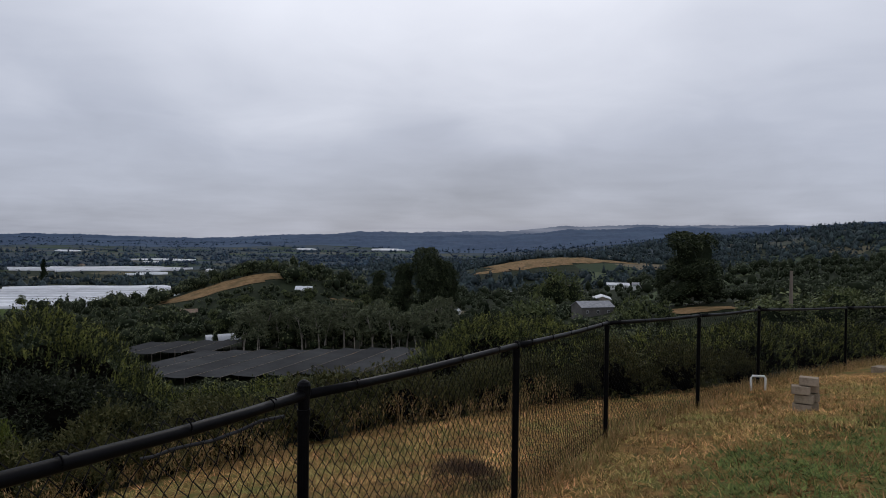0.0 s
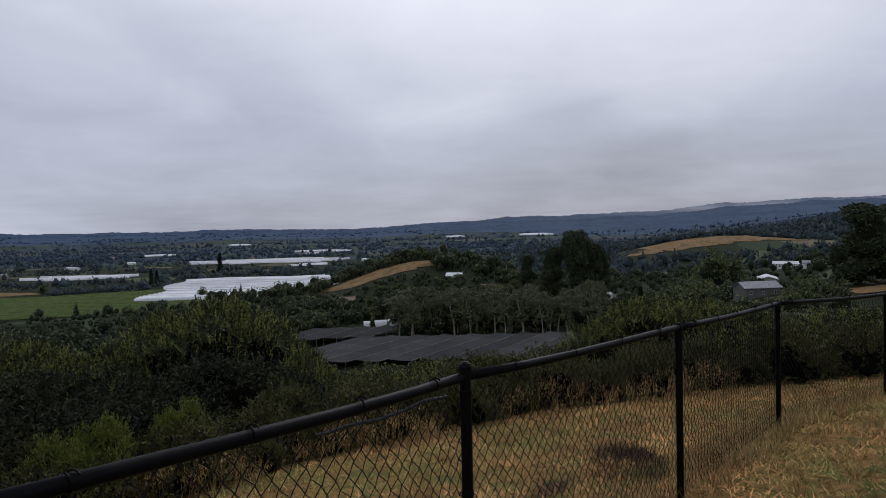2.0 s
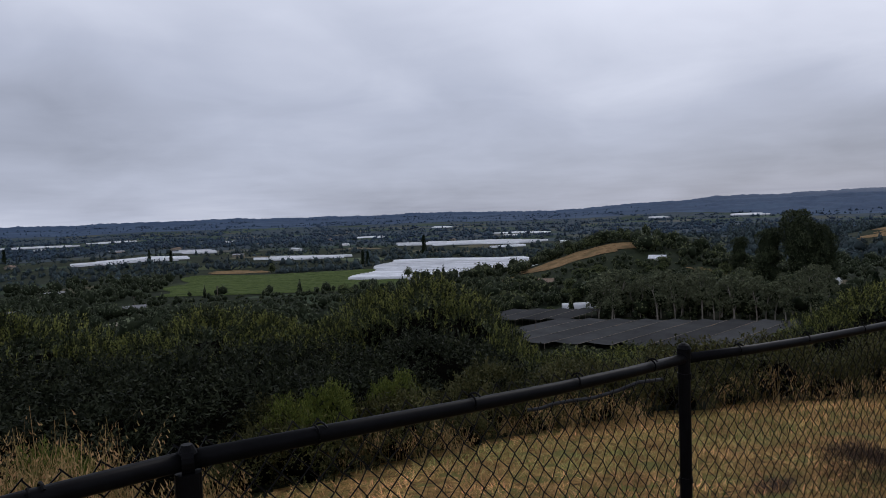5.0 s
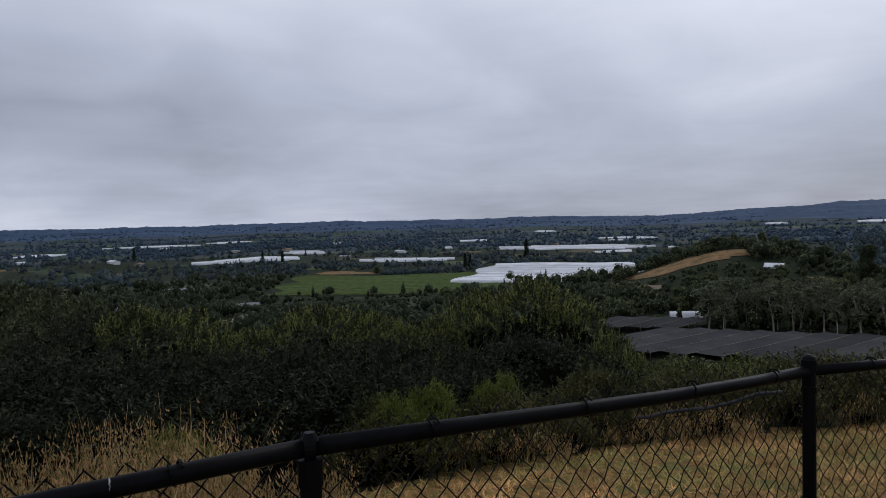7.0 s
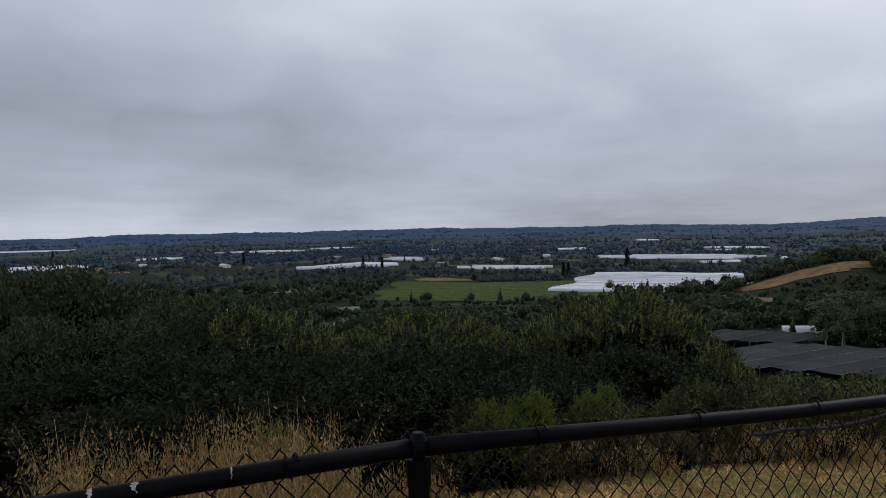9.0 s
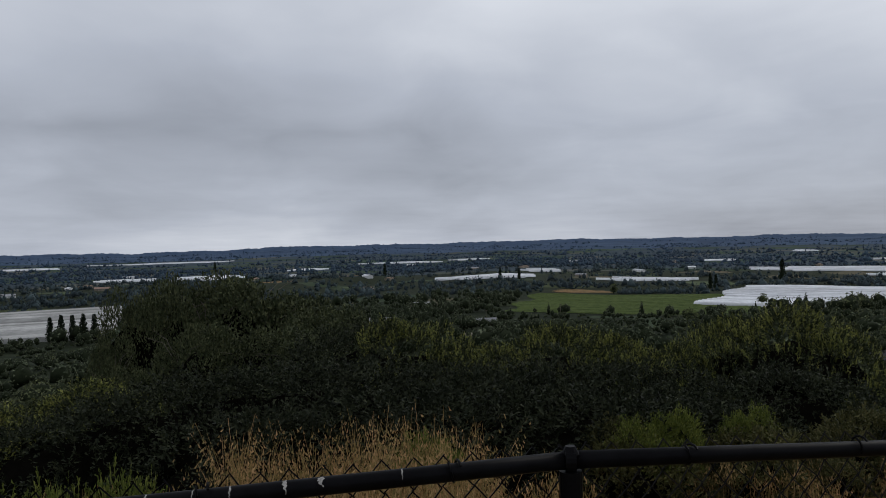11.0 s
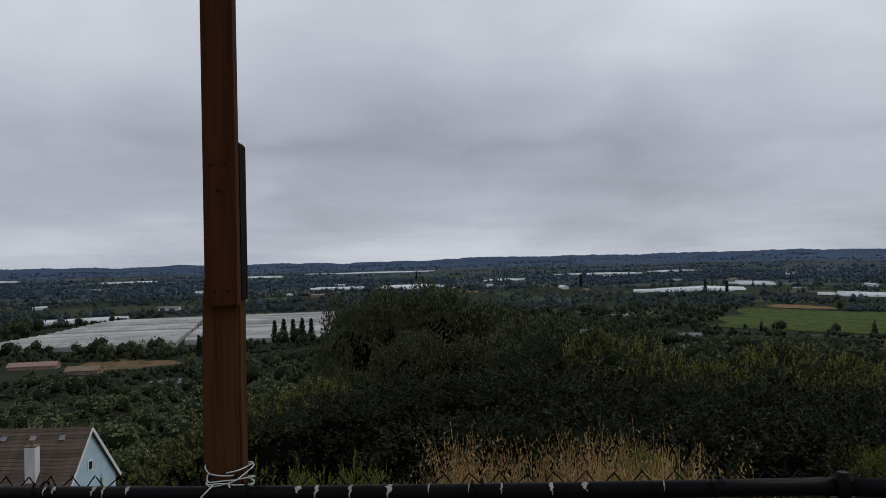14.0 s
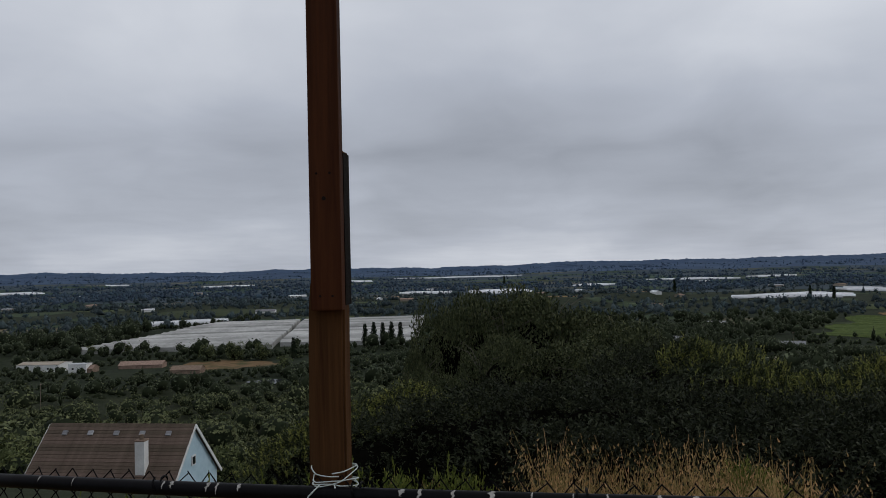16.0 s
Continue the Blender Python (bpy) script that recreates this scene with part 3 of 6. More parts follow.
def cap_mesh(terminal):
    bm = bmesh.new()
    if terminal:  # domed cap
        tube(bm, [(0, 0, -0.03), (0, 0, 0.005), (0, 0, 0.012), (0, 0, 0.026), (0, 0, 0.034)], [0.0278, 0.0278, 0.0288, 0.022, 0.009], 16)
    else:  # loop cap that holds the rail
        tube(bm, [(0, 0, -0.085), (0, 0, -0.025)], 0.0275, 16)
        ring = [(0.0, 0.0125 * k - 0.0125, 0.0) for k in range(3)]
        tube(bm, ring, 0.0275, 16)
        tube(bm, [(0, 0, 0.015), (0, 0, 0.033)], [0.022, 0.012], 12)
    return bm


TERMINAL = (2, 6)
for i in range(1, len(FENCE) - 1):
    x, y = FENCE[i]
    top = RAIL_Z[i] + (0.030 if i in TERMINAL else -0.03)
    post = part("fence_post", post_mesh(top - FOOT_Z[i], i in TERMINAL), "black_vinyl", fence, smooth=False)
    post.location = (x, y, FOOT_Z[i])
    cap = part("post_cap", cap_mesh(i in TERMINAL), "black_vinyl", post, smooth=False)
    cap.location = (0, 0, (top if i in TERMINAL else RAIL_Z[i]) - FOOT_Z[i])
    for h in ((0.02, 0.45, 0.85) if i in TERMINAL else ()):
        band = part("tension_band", tube(bmesh.new(), [(0, 0, -0.012), (0, 0, 0.012)], 0.0278, 16), "black_vinyl", post)
        band.location = (0, 0, top - FOOT_Z[i] - 0.08 - h)
for i in range(len(FENCE) - 1):
    a = Vector((*FENCE[i], RAIL_Z[i]))
    b = Vector((*FENCE[i + 1], RAIL_Z[i + 1]))
    span = (b - a).length
    steps = max(3, int(span / 0.4))
    bow = 0.012 * math.sin(i * 2.1)
    pts = [a.lerp(b, k / steps) + Vector((0, 0, -0.012 * math.sin(math.pi * k / steps) + bow * 0.3 * math.sin(2 * math.pi * k / steps))) for k in range(steps + 1)]
    rail = part("top_rail", tube(bmesh.new(), pts, RAIL_R, 16), "black_vinyl", fence, smooth=True)
    count = max(2, round(span / 0.56))
    for k in range(count):  # wire ties round rail and mesh
        c = a.lerp(b, (k + 0.5 + 0.12 * math.sin(7 * k + i)) / count)
        d = (b - a).normalized()
        u = d.cross(Vector((0, 0, 1))).normalized()
        v = d.cross(u)
        loop = [c + 0.0245 * (math.cos(q) * u + math.sin(q) * v) + d * 0.004 * q for q in np.linspace(-1.2, 5.6, 15)]
        part("wire_tie", tube(bmesh.new(), loop, 0.0032, 5), "black_vinyl", fence)


def link_panel(i):
    """The woven wire of one bay: zigzag pickets hooked into one another, knuckled at the top."""
    a, b = np.array((*FENCE[i], RAIL_Z[i])), np.array((*FENCE[i + 1], RAIL_Z[i + 1]))
    flat = np.hypot(*(b - a)[:2])
    along = (b - a)[:2] / flat
    out = np.array((-along[1], along[0]))  # the far side of the rail
    if out[0] > 0:
        out = -out
    count = int(round(2 * flat / MESH_W))
    pitch = flat / count
    half = 0.0385
    foot = FOOT_Z[i], FOOT_Z[i + 1]
    quads = []
    near = i < 4
    sides = 3
    wire = 0.0021
    for k in range(count + 1):
        q = k / count
        top = RAIL_Z[i] + (RAIL_Z[i + 1] - RAIL_Z[i]) * q + 0.030
        low = foot[0] + (foot[1] - foot[0]) * q - 0.01
        n = int((top - low) / half)
        j = np.arange(n + 1)
        wob = 0.004 * np.sin(j * 1.7 + k)
        side = np.where((j + k) % 2 == 0, 0.0, 1.0) * pitch * (1.04) + wob + k * pitch - 0.5 * pitch
        push = 0.026 + np.where(j % 2 == 0, 0.004, -0.004)
        px = a[0] + along[0] * side + out[0] * push
        py = a[1] + along[1] * side + out[1] * push
        pz = top - j * half + 0.003 * np.sin(j * 2.3 + 1.9 * k)
        p = np.stack([px, py, pz], -1)
        d = p[1:] - p[:-1]
        d /= np.linalg.norm(d, axis=1)[:, None]
        u = np.cross(d, np.array((*out, 0.0)))
        v = np.cross(d, u)
        ring = [wire * (math.cos(t) * u + math.sin(t) * v) for t in (2 * math.pi * m / sides for m in range(sides))]
        for m in range(sides):
            r0, r1 = ring[m], ring[(m + 1) % sides]
            quads.append(np.stack([p[:-1] + r0, p[:-1] + r1, p[1:] + r1, p[1:] + r0], 1))
    return faces_mesh("chain_link_mesh", np.concatenate(quads), "black_vinyl")


for i in range(len(FENCE) - 1):
    link("chain_link_mesh", link_panel(i), None, fence)

# broken tension wire hanging from the terminal post
bm = bmesh.new()
tube(bm, [(-2.72, 1.80, 0.795), (-2.76, 1.70, 0.785), (-2.80, 1.62, 0.75), (-2.86, 1.53, 0.715), (-2.93, 1.46, 0.695), (-2.99, 1.41, 0.675), (-3.06, 1.37, 0.64), (-3.10, 1.33, 0.63)], 0.008, 8)
hose = part("drip_hose", bm, "worn_vinyl", smooth=True)
tagged(hose, "thin black drip hose caught on the chain-link mesh", "hose")

# bird droppings run down over the rail
rng = random.Random(17)
a, b = Vector((*FENCE[0], RAIL_Z[0])), Vector((*FENCE[1], RAIL_Z[1]))
along = (b - a).normalized()
side = Vector((along.y, -along.x, 0)).normalized()
over = side.cross(along)
for yc, width, reach in ((-0.78, 0.018, 0.7), (-0.86, 0.012, 1.2), (-0.98, 0.008, 0.9), (-1.16, 0.006, 0.8), (-1.26, 0.020, 1.3), (-1.36, 0.010, 1.5), (-1.45, 0.014, 1.4), (-1.50, 0.022, 0.5), (-1.98, 0.016, 0.6), (-2.05, 0.010, 1.3), (-2.08, 0.016, 0.9), (-2.2, 0.018, 0.6), (-2.23, 0.010, 0.8), (-2.55, 0.006, 0.9), (-2.68, 0.007, 0.5), (-0.6, 0.006, 0.8), (0.1, 0.006, 0.5), (-1.06, 0.005, 0.6)):
    k = (yc - a.y) / (b.y - a.y)
    c = a.lerp(b, k) - Vector((0, 0, 0.012 * math.sin(math.pi * min(1.0, k))))
    if k > 1:
        continue
    rows = []
    for i in range(9):
        q = i / 8
        ang = 0.45 + (reach + 0.5) * (q - 0.25)
        w = width * 0.42 * (0.35 + math.sin(math.pi * min(1.0, q * 1.15 + 0.05)) * rng.uniform(0.4, 1.0)) * (1.0 - 0.55 * q)
        m = rng.uniform(-0.25, 0.25) * width
        rows.append([c + along * (m + w * e) + (RAIL_R + 0.0012) * (math.sin(ang) * side + math.cos(ang) * over) for e in (-1, 0, 1)])
    part("dropping", faces_bm(rows), "dropping", fence, "whitish dried bird dropping")


# ---- wooden post tied to the rail ----
POST = Vector((-1.545, -1.731, 0.0))
wpost = thing("wooden_post", "tall reddish-brown spliced wooden post wired to the fence rail", "post", at=tuple(POST), turn=19)
bm = bmesh.new()
rng = random.Random(3)
# lower timber, its worn edge narrowing above the splice; y runs across the face
rows = []
for z, l, r in ((-0.35, -0.071, 0.039), (0.7, -0.071, 0.039), (1.02, -0.070, 0.038), (1.2, -0.069, 0.038), (1.38, -0.067, 0.039), (1.50, -0.064, 0.040), (1.56, -0.059, 0.041), (1.60, -0.050, 0.042), (1.65, -0.044, 0.042), (1.80, -0.044, 0.042), (1.937, -0.045, 0.042)):
    rows.append([bm.verts.new((0.0, l, z)), bm.verts.new((0.0, r, z)), bm.verts.new((-0.062, r, z)), bm.verts.new((-0.062, l, z))])
for a, b in zip(rows, rows[1:]):
    for k in range(4):
        bm.faces.new((a[k], a[(k + 1) % 4], b[(k + 1) % 4], b[k]))
bm.faces.new(rows[0][::-1])
bm.faces.new(rows[-1])
bmesh.ops.recalc_face_normals(bm, faces=bm.faces)
bmesh.ops.bevel(bm, geom=[e for e in bm.edges if abs(e.verts[0].co.z - e.verts[1].co.z) > 0.01], offset=0.006, segments=2, affect="EDGES")
part("lower_timber", bm, "old_wood", wpost, "weathered brown lower timber")
# thin dark plate that paints shade on the timber's right side
part("dark_edge", box(bmesh.new(), (0.058, 0.004, 0.43), (-0.032, 0.0437, 1.717), 0.001), "nail_and_shade_black", wpost, "dark plate painting the shade of the side face")
bm = box(bmesh.new(), (0.038, 0.089, 1.75), (0.021, 0.0015, 1.49 + 0.875), 0.004)
part("upper_board", bm, "stained_wood", wpost, "reddish stained upper board with nail holes")
for z, y in ((1.53, -0.015), (1.53, 0.02), (1.87, -0.02), (1.87, 0.018), (1.80, 0.0)):
    bm = tube(bmesh.new(), [(0.0385, y, z), (0.0415, y, z)], 0.0035 if z != 1.80 else 0.006, 8)
    part("nail", bm, "nail_and_shade_black", wpost)
# pale wire wound round post and rail
wire = thing("tie_wire", "pale grey-green wire wound round post and rail", "wire", at=tuple(POST), turn=19)
for n, (z0, z1, ph, turns) in enumerate(((1.045, 1.048, 0.2, 1.05), (0.995, 1.045, 1.5, 1.4), (1.045, 0.985, 3.6, 1.3), (1.02, 0.99, 5.0, 0.8))):
    pts = []
    for k in range(40):
        a = ph + 2 * math.pi * turns * k / 39
        rx, ry = 0.068, 0.060 + 0.004 * math.sin(3 * a + n)
        lift = 0.008 * math.sin(1.7 * a + n)
        pts.append((-0.015 + rx * max(-1, min(1, 1.25 * math.cos(a))), ry * math.sin(a), z0 + (z1 - z0) * k / 39 + lift))
    part("wire_turn", tube(bmesh.new(), pts, 0.0018, 5), "pale_wire", wire, smooth=True)
part("wire_turn", tube(bmesh.new(), [(0.06, 0.02, 1.02), (0.066, 0.03, 0.995), (0.064, 0.042, 0.975), (0.066, 0.046, 0.95)], 0.0022, 5), "pale_wire", wire, smooth=True)
part("wire_turn", tube(bmesh.new(), [(0.06, -0.02, 1.02), (0.068, -0.05, 0.99), (0.07, -0.072, 0.955)], 0.0022, 5), "pale_wire", wire, smooth=True)


# ---- foliage ----
def lumps(rng, count, r, h, base=0.25, small=0.26, large=0.52):
    """Overlapping ellipsoids that make up a crown: centre and half sizes."""
    out = []
    for k in range(count):
        a, q = rng.uniform(0, 2 * math.pi), math.sqrt(rng.uniform(0, 1)) * (1.0 - 0.75 * (small + large) / 2) * 0.88 * r
        s = rng.uniform(small, large) * r
        z = rng.uniform(base * h, h - s * 0.75) if k else h * 0.5
        sh = s * rng.uniform(0.75, 1.1)
        z = min(z, h - sh) * (1 - 0.25 * (q / r))
        out.append((q * math.cos(a), q * math.sin(a), z, s, s, sh))
    out = np.array(out)
    k = h / (out[:, 2] + out[:, 5]).max()
    out[:, 2] *= k
    out[:, 5] *= k
    return out


def on_lumps(rs, L, n, inside=0.8):
    """Points and outward normals on the lumps, outside of the others."""
    area = L[:, 3] ** 2
    k = rs.choice(len(L), n * 2, p=area / area.sum())
    v = rs.normal(size=(n * 2, 3))
    v /= np.linalg.norm(v, axis=1)[:, None]
    p = L[k, :3] + v * L[k, 3:]
    ok = np.ones(len(p), bool)
    for j in range(len(L)):
        q = (p - L[j, :3]) / L[j, 3:]
        ok &= (np.sum(q * q, 1) > inside ** 2) | (k == j)
    ok &= p[:, 2] > 0.02
    p, v = p[ok][:n], v[ok][:n]
    return p, v


def leaf_quads(rs, p, d, length, width, facing=None):
    """Pointed leaves at p along d, turned to face outwards where a facing is given."""
    n = len(p)
    d = d / np.linalg.norm(d, axis=1)[:, None]
    r = rs.normal(size=(n, 3)) if facing is None else facing + rs.normal(size=(n, 3)) * 0.4
    w = np.cross(d, r)
    w /= np.linalg.norm(w, axis=1)[:, None] + 1e-9
    ln = (length * rs.uniform(0.7, 1.3, n))[:, None]
    wd = (width * rs.uniform(0.7, 1.3, n))[:, None]
    return np.stack([p, p + d * ln + w * wd * 0.5, p + d * ln * 0.85 - w * wd * 0.5], 1)


def sprigs(rs, p, v, count, stem, length, width, up=0.6, tight=0.55):
    """Leafy shoots that start at p and grow outwards and up."""
    n = len(p)
    axis = v + np.array((0, 0, up)) + rs.normal(size=(n, 3)) * 0.35
    axis /= np.linalg.norm(axis, axis=1)[:, None]
    sl = stem * rs.uniform(0.5, 1.4, n)
    P, D = [], []
    for k in range(count):
        q = (k + rs.uniform(0, 1, n)) / count
        P.append(p + axis * (sl * q)[:, None])
        D.append(axis * 0.9 + rs.normal(size=(n, 3)) * tight)
    return leaf_quads(rs, np.concatenate(P), np.concatenate(D), length, width)


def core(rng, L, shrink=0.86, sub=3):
    """The twiggy inside of a crown: one closed lumpy skin, dark to paint shade."""
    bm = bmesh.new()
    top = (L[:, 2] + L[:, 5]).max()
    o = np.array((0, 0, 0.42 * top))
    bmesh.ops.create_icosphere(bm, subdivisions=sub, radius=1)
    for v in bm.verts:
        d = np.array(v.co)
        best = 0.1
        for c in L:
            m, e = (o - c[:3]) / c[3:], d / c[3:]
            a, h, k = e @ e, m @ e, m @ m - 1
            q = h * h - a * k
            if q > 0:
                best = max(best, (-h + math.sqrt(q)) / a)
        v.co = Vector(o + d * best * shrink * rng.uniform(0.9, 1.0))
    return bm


def limbs(bm, rng, height, r, spread, top, count=6, sides=6, slant=0.06):
    """A tapered trunk with limbs that reach into the crown."""
    lean = (rng.uniform(-slant, slant) * height, rng.uniform(-slant, slant) * height)
    trunk = [(lean[0] * q * q, lean[1] * q * q, -0.3 + q * top) for q in (0, 0.3, 0.6, 1)]
    tube(bm, trunk, [r * 1.25, r, r * 0.8, r * 0.35], sides)
    for k in range(count):
        q = rng.uniform(0.35, 0.9)
        a = 2 * math.pi * k / count + rng.uniform(-0.4, 0.4)
        s = Vector((lean[0] * q * q, lean[1] * q * q, -0.3 + q * top))
        e = s + Vector((spread * math.cos(a) * rng.uniform(0.5, 0.9), spread * math.sin(a) * rng.uniform(0.5, 0.9), height * rng.uniform(0.15, 0.32)))
        m = s.lerp(e, 0.5) + Vector((0, 0, 0.06 * height))
        tube(bm, [s, m, e], [r * 0.5, r * 0.32, r * 0.1], 5)
    return bm


def bush_model(name, label, seed, r, h, n, mat, leaf=(0.045, 0.016), stem=0.16, per=9, lumpn=11, up=0.6, shoots=0, inner=0.74):
    rng, rs = random.Random(seed), np.random.RandomState(seed)
    ob = thing(name, label, "bush")
    if r > 1:  # a dome with smaller boughs bulging from it
        L = [(0, 0, 0.40 * h, 0.80 * r, 0.80 * r, 0.52 * h)]
        for k in range(lumpn):
            a, e, q = rng.uniform(0, 2 * math.pi), rng.uniform(0.0, 1.35), rng.uniform(0.20, 0.34) * r
            L.append((0.72 * r * math.cos(e) * math.cos(a), 0.72 * r * math.cos(e) * math.sin(a), 0.36 * h + 0.5 * h * math.sin(e), q, q, q * rng.uniform(0.7, 1.0)))
        L = np.array(L)
        L[:, 2:6:3] *= h / (L[:, 2] + L[:, 5]).max()
    else:
        L = lumps(rng, lumpn, r, h, 0.12)
    p, v = on_lumps(rs, L, n * 4)
    keep = rs.uniform(0, 1, len(p)) < np.clip(0.2 + 0.9 * v[:, 2], 0.05, 1.0) * (np.clip(2.0 * p[:, 2] / h - 0.6, 0.07, 1.0) if r > 1 else 1.0)  # thin under each bough, dense on top
    p, v = p[keep][:n], v[keep][:n]
    p = p - v * rs.uniform(0.0, 0.36, len(p))[:, None] ** 1.6 * min(1.0, r / 2)
    link("foliage", faces_mesh("foliage", sprigs(rs, p, v, per, stem, leaf[0], leaf[1], up), mat), None, ob)
    if shoots:  # upright young shoots, mostly on the upper sides; their pale colour also paints crest light
        p, v = on_lumps(rs, L, shoots * 8, 0.9)
        keep = (v[:, 2] + rs.normal(size=len(v)) * 0.2 > 0.30) & (p[:, 2] > 0.70 * h + 0.13 * h * rs.normal(size=len(p)))
        p, v = p[keep][:shoots], v[keep][:shoots]
        link("young_growth", faces_mesh("young_growth", sprigs(rs, p - v * 0.05, v * 0.6, 11, 0.17, 0.048, 0.020, 1.0, 0.32), "lit_brush_shoot"), None, ob, "lighter olive shoot tips with crest light in their colour")
    # near-black core: the bush's inner shade put into colour
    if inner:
        part("inner_foliage", core(rng, L, inner), "dark_twig_shade", ob)
    return ob


def place(model, x, y, turn, scale, sink=0.1, label="", group="", widen=1.0):
    ob = copy_thing(model, pose(x, y, gz(x, y) - sink, 0, 0, turn))
    ob.scale = (scale * widen, scale * widen, scale)
    return tagged(ob, label, group=group)


def drop_model(model):
    for o in (*model.children_recursive, model):
        bpy.data.objects.remove(o)


brush = [bush_model("coyote_brush", "dense dark olive-green brush on the slope below the fence", 11 + k, 1.35, 2.4, 560, "brush_leaf", (0.052, 0.024), 0.17, 9, 24, up=0.8, shoots=300, inner=0.72) for k in range(3)]
dark = [bush_model("scrub_bush", "dense nearly black-green scrub and painted-dark shaded brush fronts on the slope", 21 + k, 1.35, 2.4, 560, "scrub_shade_leaf", (0.056, 0.025), 0.17, 9, 22, up=0.7, inner=0.78) for k in range(2)]
# yaw, distance, elevation of the top, widening, turn
NEAR_BUSHES = [
    (69.4, 12.6, -4.9, 0.80, 10), (66.0, 13.4, -6.0, 0.55, 60), (73.4, 13.0, -5.9, 0.60, 200), (62.8, 12.0, -9.2, 0.6, 130), (68.5, 10.2, -9.4, 0.95, 300), (64.5, 10.0, -11.4, 0.9, 20),
    (77.4, 12.2, -7.8, 0.7, 90), (81.4, 12.6, -7.0, 0.7, 160), (85.6, 12.2, -6.4, 0.75, 40), (90.0, 11.8, -8.0, 0.75, 260), (94.2, 12.6, -7.4, 0.6, 320), (97.9, 12.2, -5.8, 0.7, 20), (102.6, 12.6, -6.3, 0.8, 80),
    (74, 9.4, -10.2, 0.95, 140), (79.5, 9.3, -9.6, 0.9, 210), (85, 9.2, -9.2, 0.95, 330), (90.5, 9.2, -9.6, 0.95, 75), (96, 9.1, -9.0, 0.9, 115), (101.5, 9.2, -9.0, 1.0, 285), (107, 9.4, -8.6, 1.0, 180), (112.5, 9.4, -9.0, 1.0, 15), (118, 9.6, -9.6, 1.0, 225), (123, 9.8, -10.8, 1.0, 95),
    (82.3, 8.2, -11.0, 1.1, 55), (88, 8.1, -11.5, 1.1, 155), (93.2, 8.0, -11.2, 1.1, 255), (77, 8.6, -12.0, 1.1, 355), (99, 8.0, -11.6, 1.1, 25), (105, 8.0, -11.8, 1.1, 65), (111, 8.0, -12.0, 1.1, 125),
    (121.5, 13, -8.9, 1.0, 35), (124.6, 13, -9.9, 1.0, 145), (127.6, 13, -10.9, 1.0, 265), (130.4, 13, -12.2, 1.0, 65),
    (58.8, 14.5, -10.8, 1.1, 50), (54, 15.0, -10.9, 1.1, 170), (50, 15.0, -11.3, 1.1, 290), (46.2, 15.0, -11.2, 1.0, 30),
    (39.6, 15.5, -7.6, 0.7, 150), (36.6, 16.0, -5.9, 0.9, 270), (35, 16.5, -5.5, 1.0, 80), (31.5, 17.0, -6.0, 1.0, 200), (27.8, 17.5, -6.8, 1.0, 310), (24, 18.0, -7.0, 1.05, 120), (20.5, 18.5, -6.8, 1.05, 240), (17, 19.5, -6.6, 1.1, 345), (14.2, 29, -5.4, 1.2, 15), (11.2, 30, -5.2, 1.2, 75), (8.2, 31, -5.0, 1.2, 135), (5.2, 32, -5.0, 1.2, 195), (12.8, 24, -6.8, 1.2, 35), (9.4, 25, -6.6, 1.2, 85),
    (43, 12.6, -11.6, 1.2, 100), (37.5, 13.0, -10.6, 1.2, 20), (32, 13.8, -9.8, 1.2, 230), 
]
for k, (yaw, d, el, wide, turn) in enumerate(NEAR_BUSHES):
    x, y = polar(yaw, d)
    h = SURVEY[2] + d * math.tan(radians(el)) - gz(x, y) + 0.02
    # the nearest rows take the dark scrub to paint shade on brush fronts
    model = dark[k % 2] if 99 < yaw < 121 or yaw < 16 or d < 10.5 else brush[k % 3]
    full = max(h, 2.1)  # low ones grow from farther down the bank
    place(model, x, y, turn, full / 2.4, full - h + 0.12, group="brush on the slope", widen=1.3 * wide)
for k, (x, y, el, turn) in enumerate(((-6.2, 10.9, -8.2, 0), (-5.5, 12.7, -7.0, 70), (-5.0, 14.4, -6.3, 140), (-4.7, 16.4, -5.9, 210), (-4.3, 18.6, -5.6, 280), (-3.9, 20.8, -5.5, 350), (-3.2, 23.5, -5.4, 30), (-2.0, 26.0, -5.3, 110))):
    h = SURVEY[2] + math.hypot(x, y) * math.tan(radians(el)) - gz(x, y) + 0.15
    full = max(h, 2.3)
    place(brush[k % 3], x, y, turn, full / 2.4, full - h + 0.12, group="brush on the slope", widen=1.35)
# low growth where the mown grass ends
edge = [bush_model("low_shrub", "low olive shrub where the mown grass ends", 35 + k, 0.6, 0.85, 380, "edge_leaf", (0.055, 0.022), 0.15, 9, 12, 1.0, inner=0.5) for k in range(2)]
for k in range(44):
    y = 0.5 + k * 0.275 + 0.10 * math.sin(k * 2.7)
    x = float(np.interp(y, FY, FX) - np.interp(y, EDGE_Y, EDGE_S)) - 0.45 - 0.35 * math.sin(k * 1.9)
    h = 0.55 + 0.20 * math.sin(k * 1.3) + 0.12 * math.sin(k * 3.1)
    place(edge[k % 2], x, y, k * 67, max(h, 0.45) / 0.85, 0.05, group="brush on the slope", widen=1.1)
for k in range(24):  # taller ones down the bank
    y = 2.2 + k * 0.40 + 0.10 * math.sin(k * 2.1)
    x = float(np.interp(y, FY, FX) - np.interp(y, EDGE_Y, EDGE_S)) - 1.7 - 0.5 * math.sin(k * 1.7)
    place(edge[k % 2], x, y, k * 83, (0.58 + 0.12 * math.sin(k * 1.1)) / 0.85, 0.05, group="brush on the slope", widen=1.6)
for b in edge:
    drop_model(b)
for b in (*brush, *dark):
    drop_model(b)
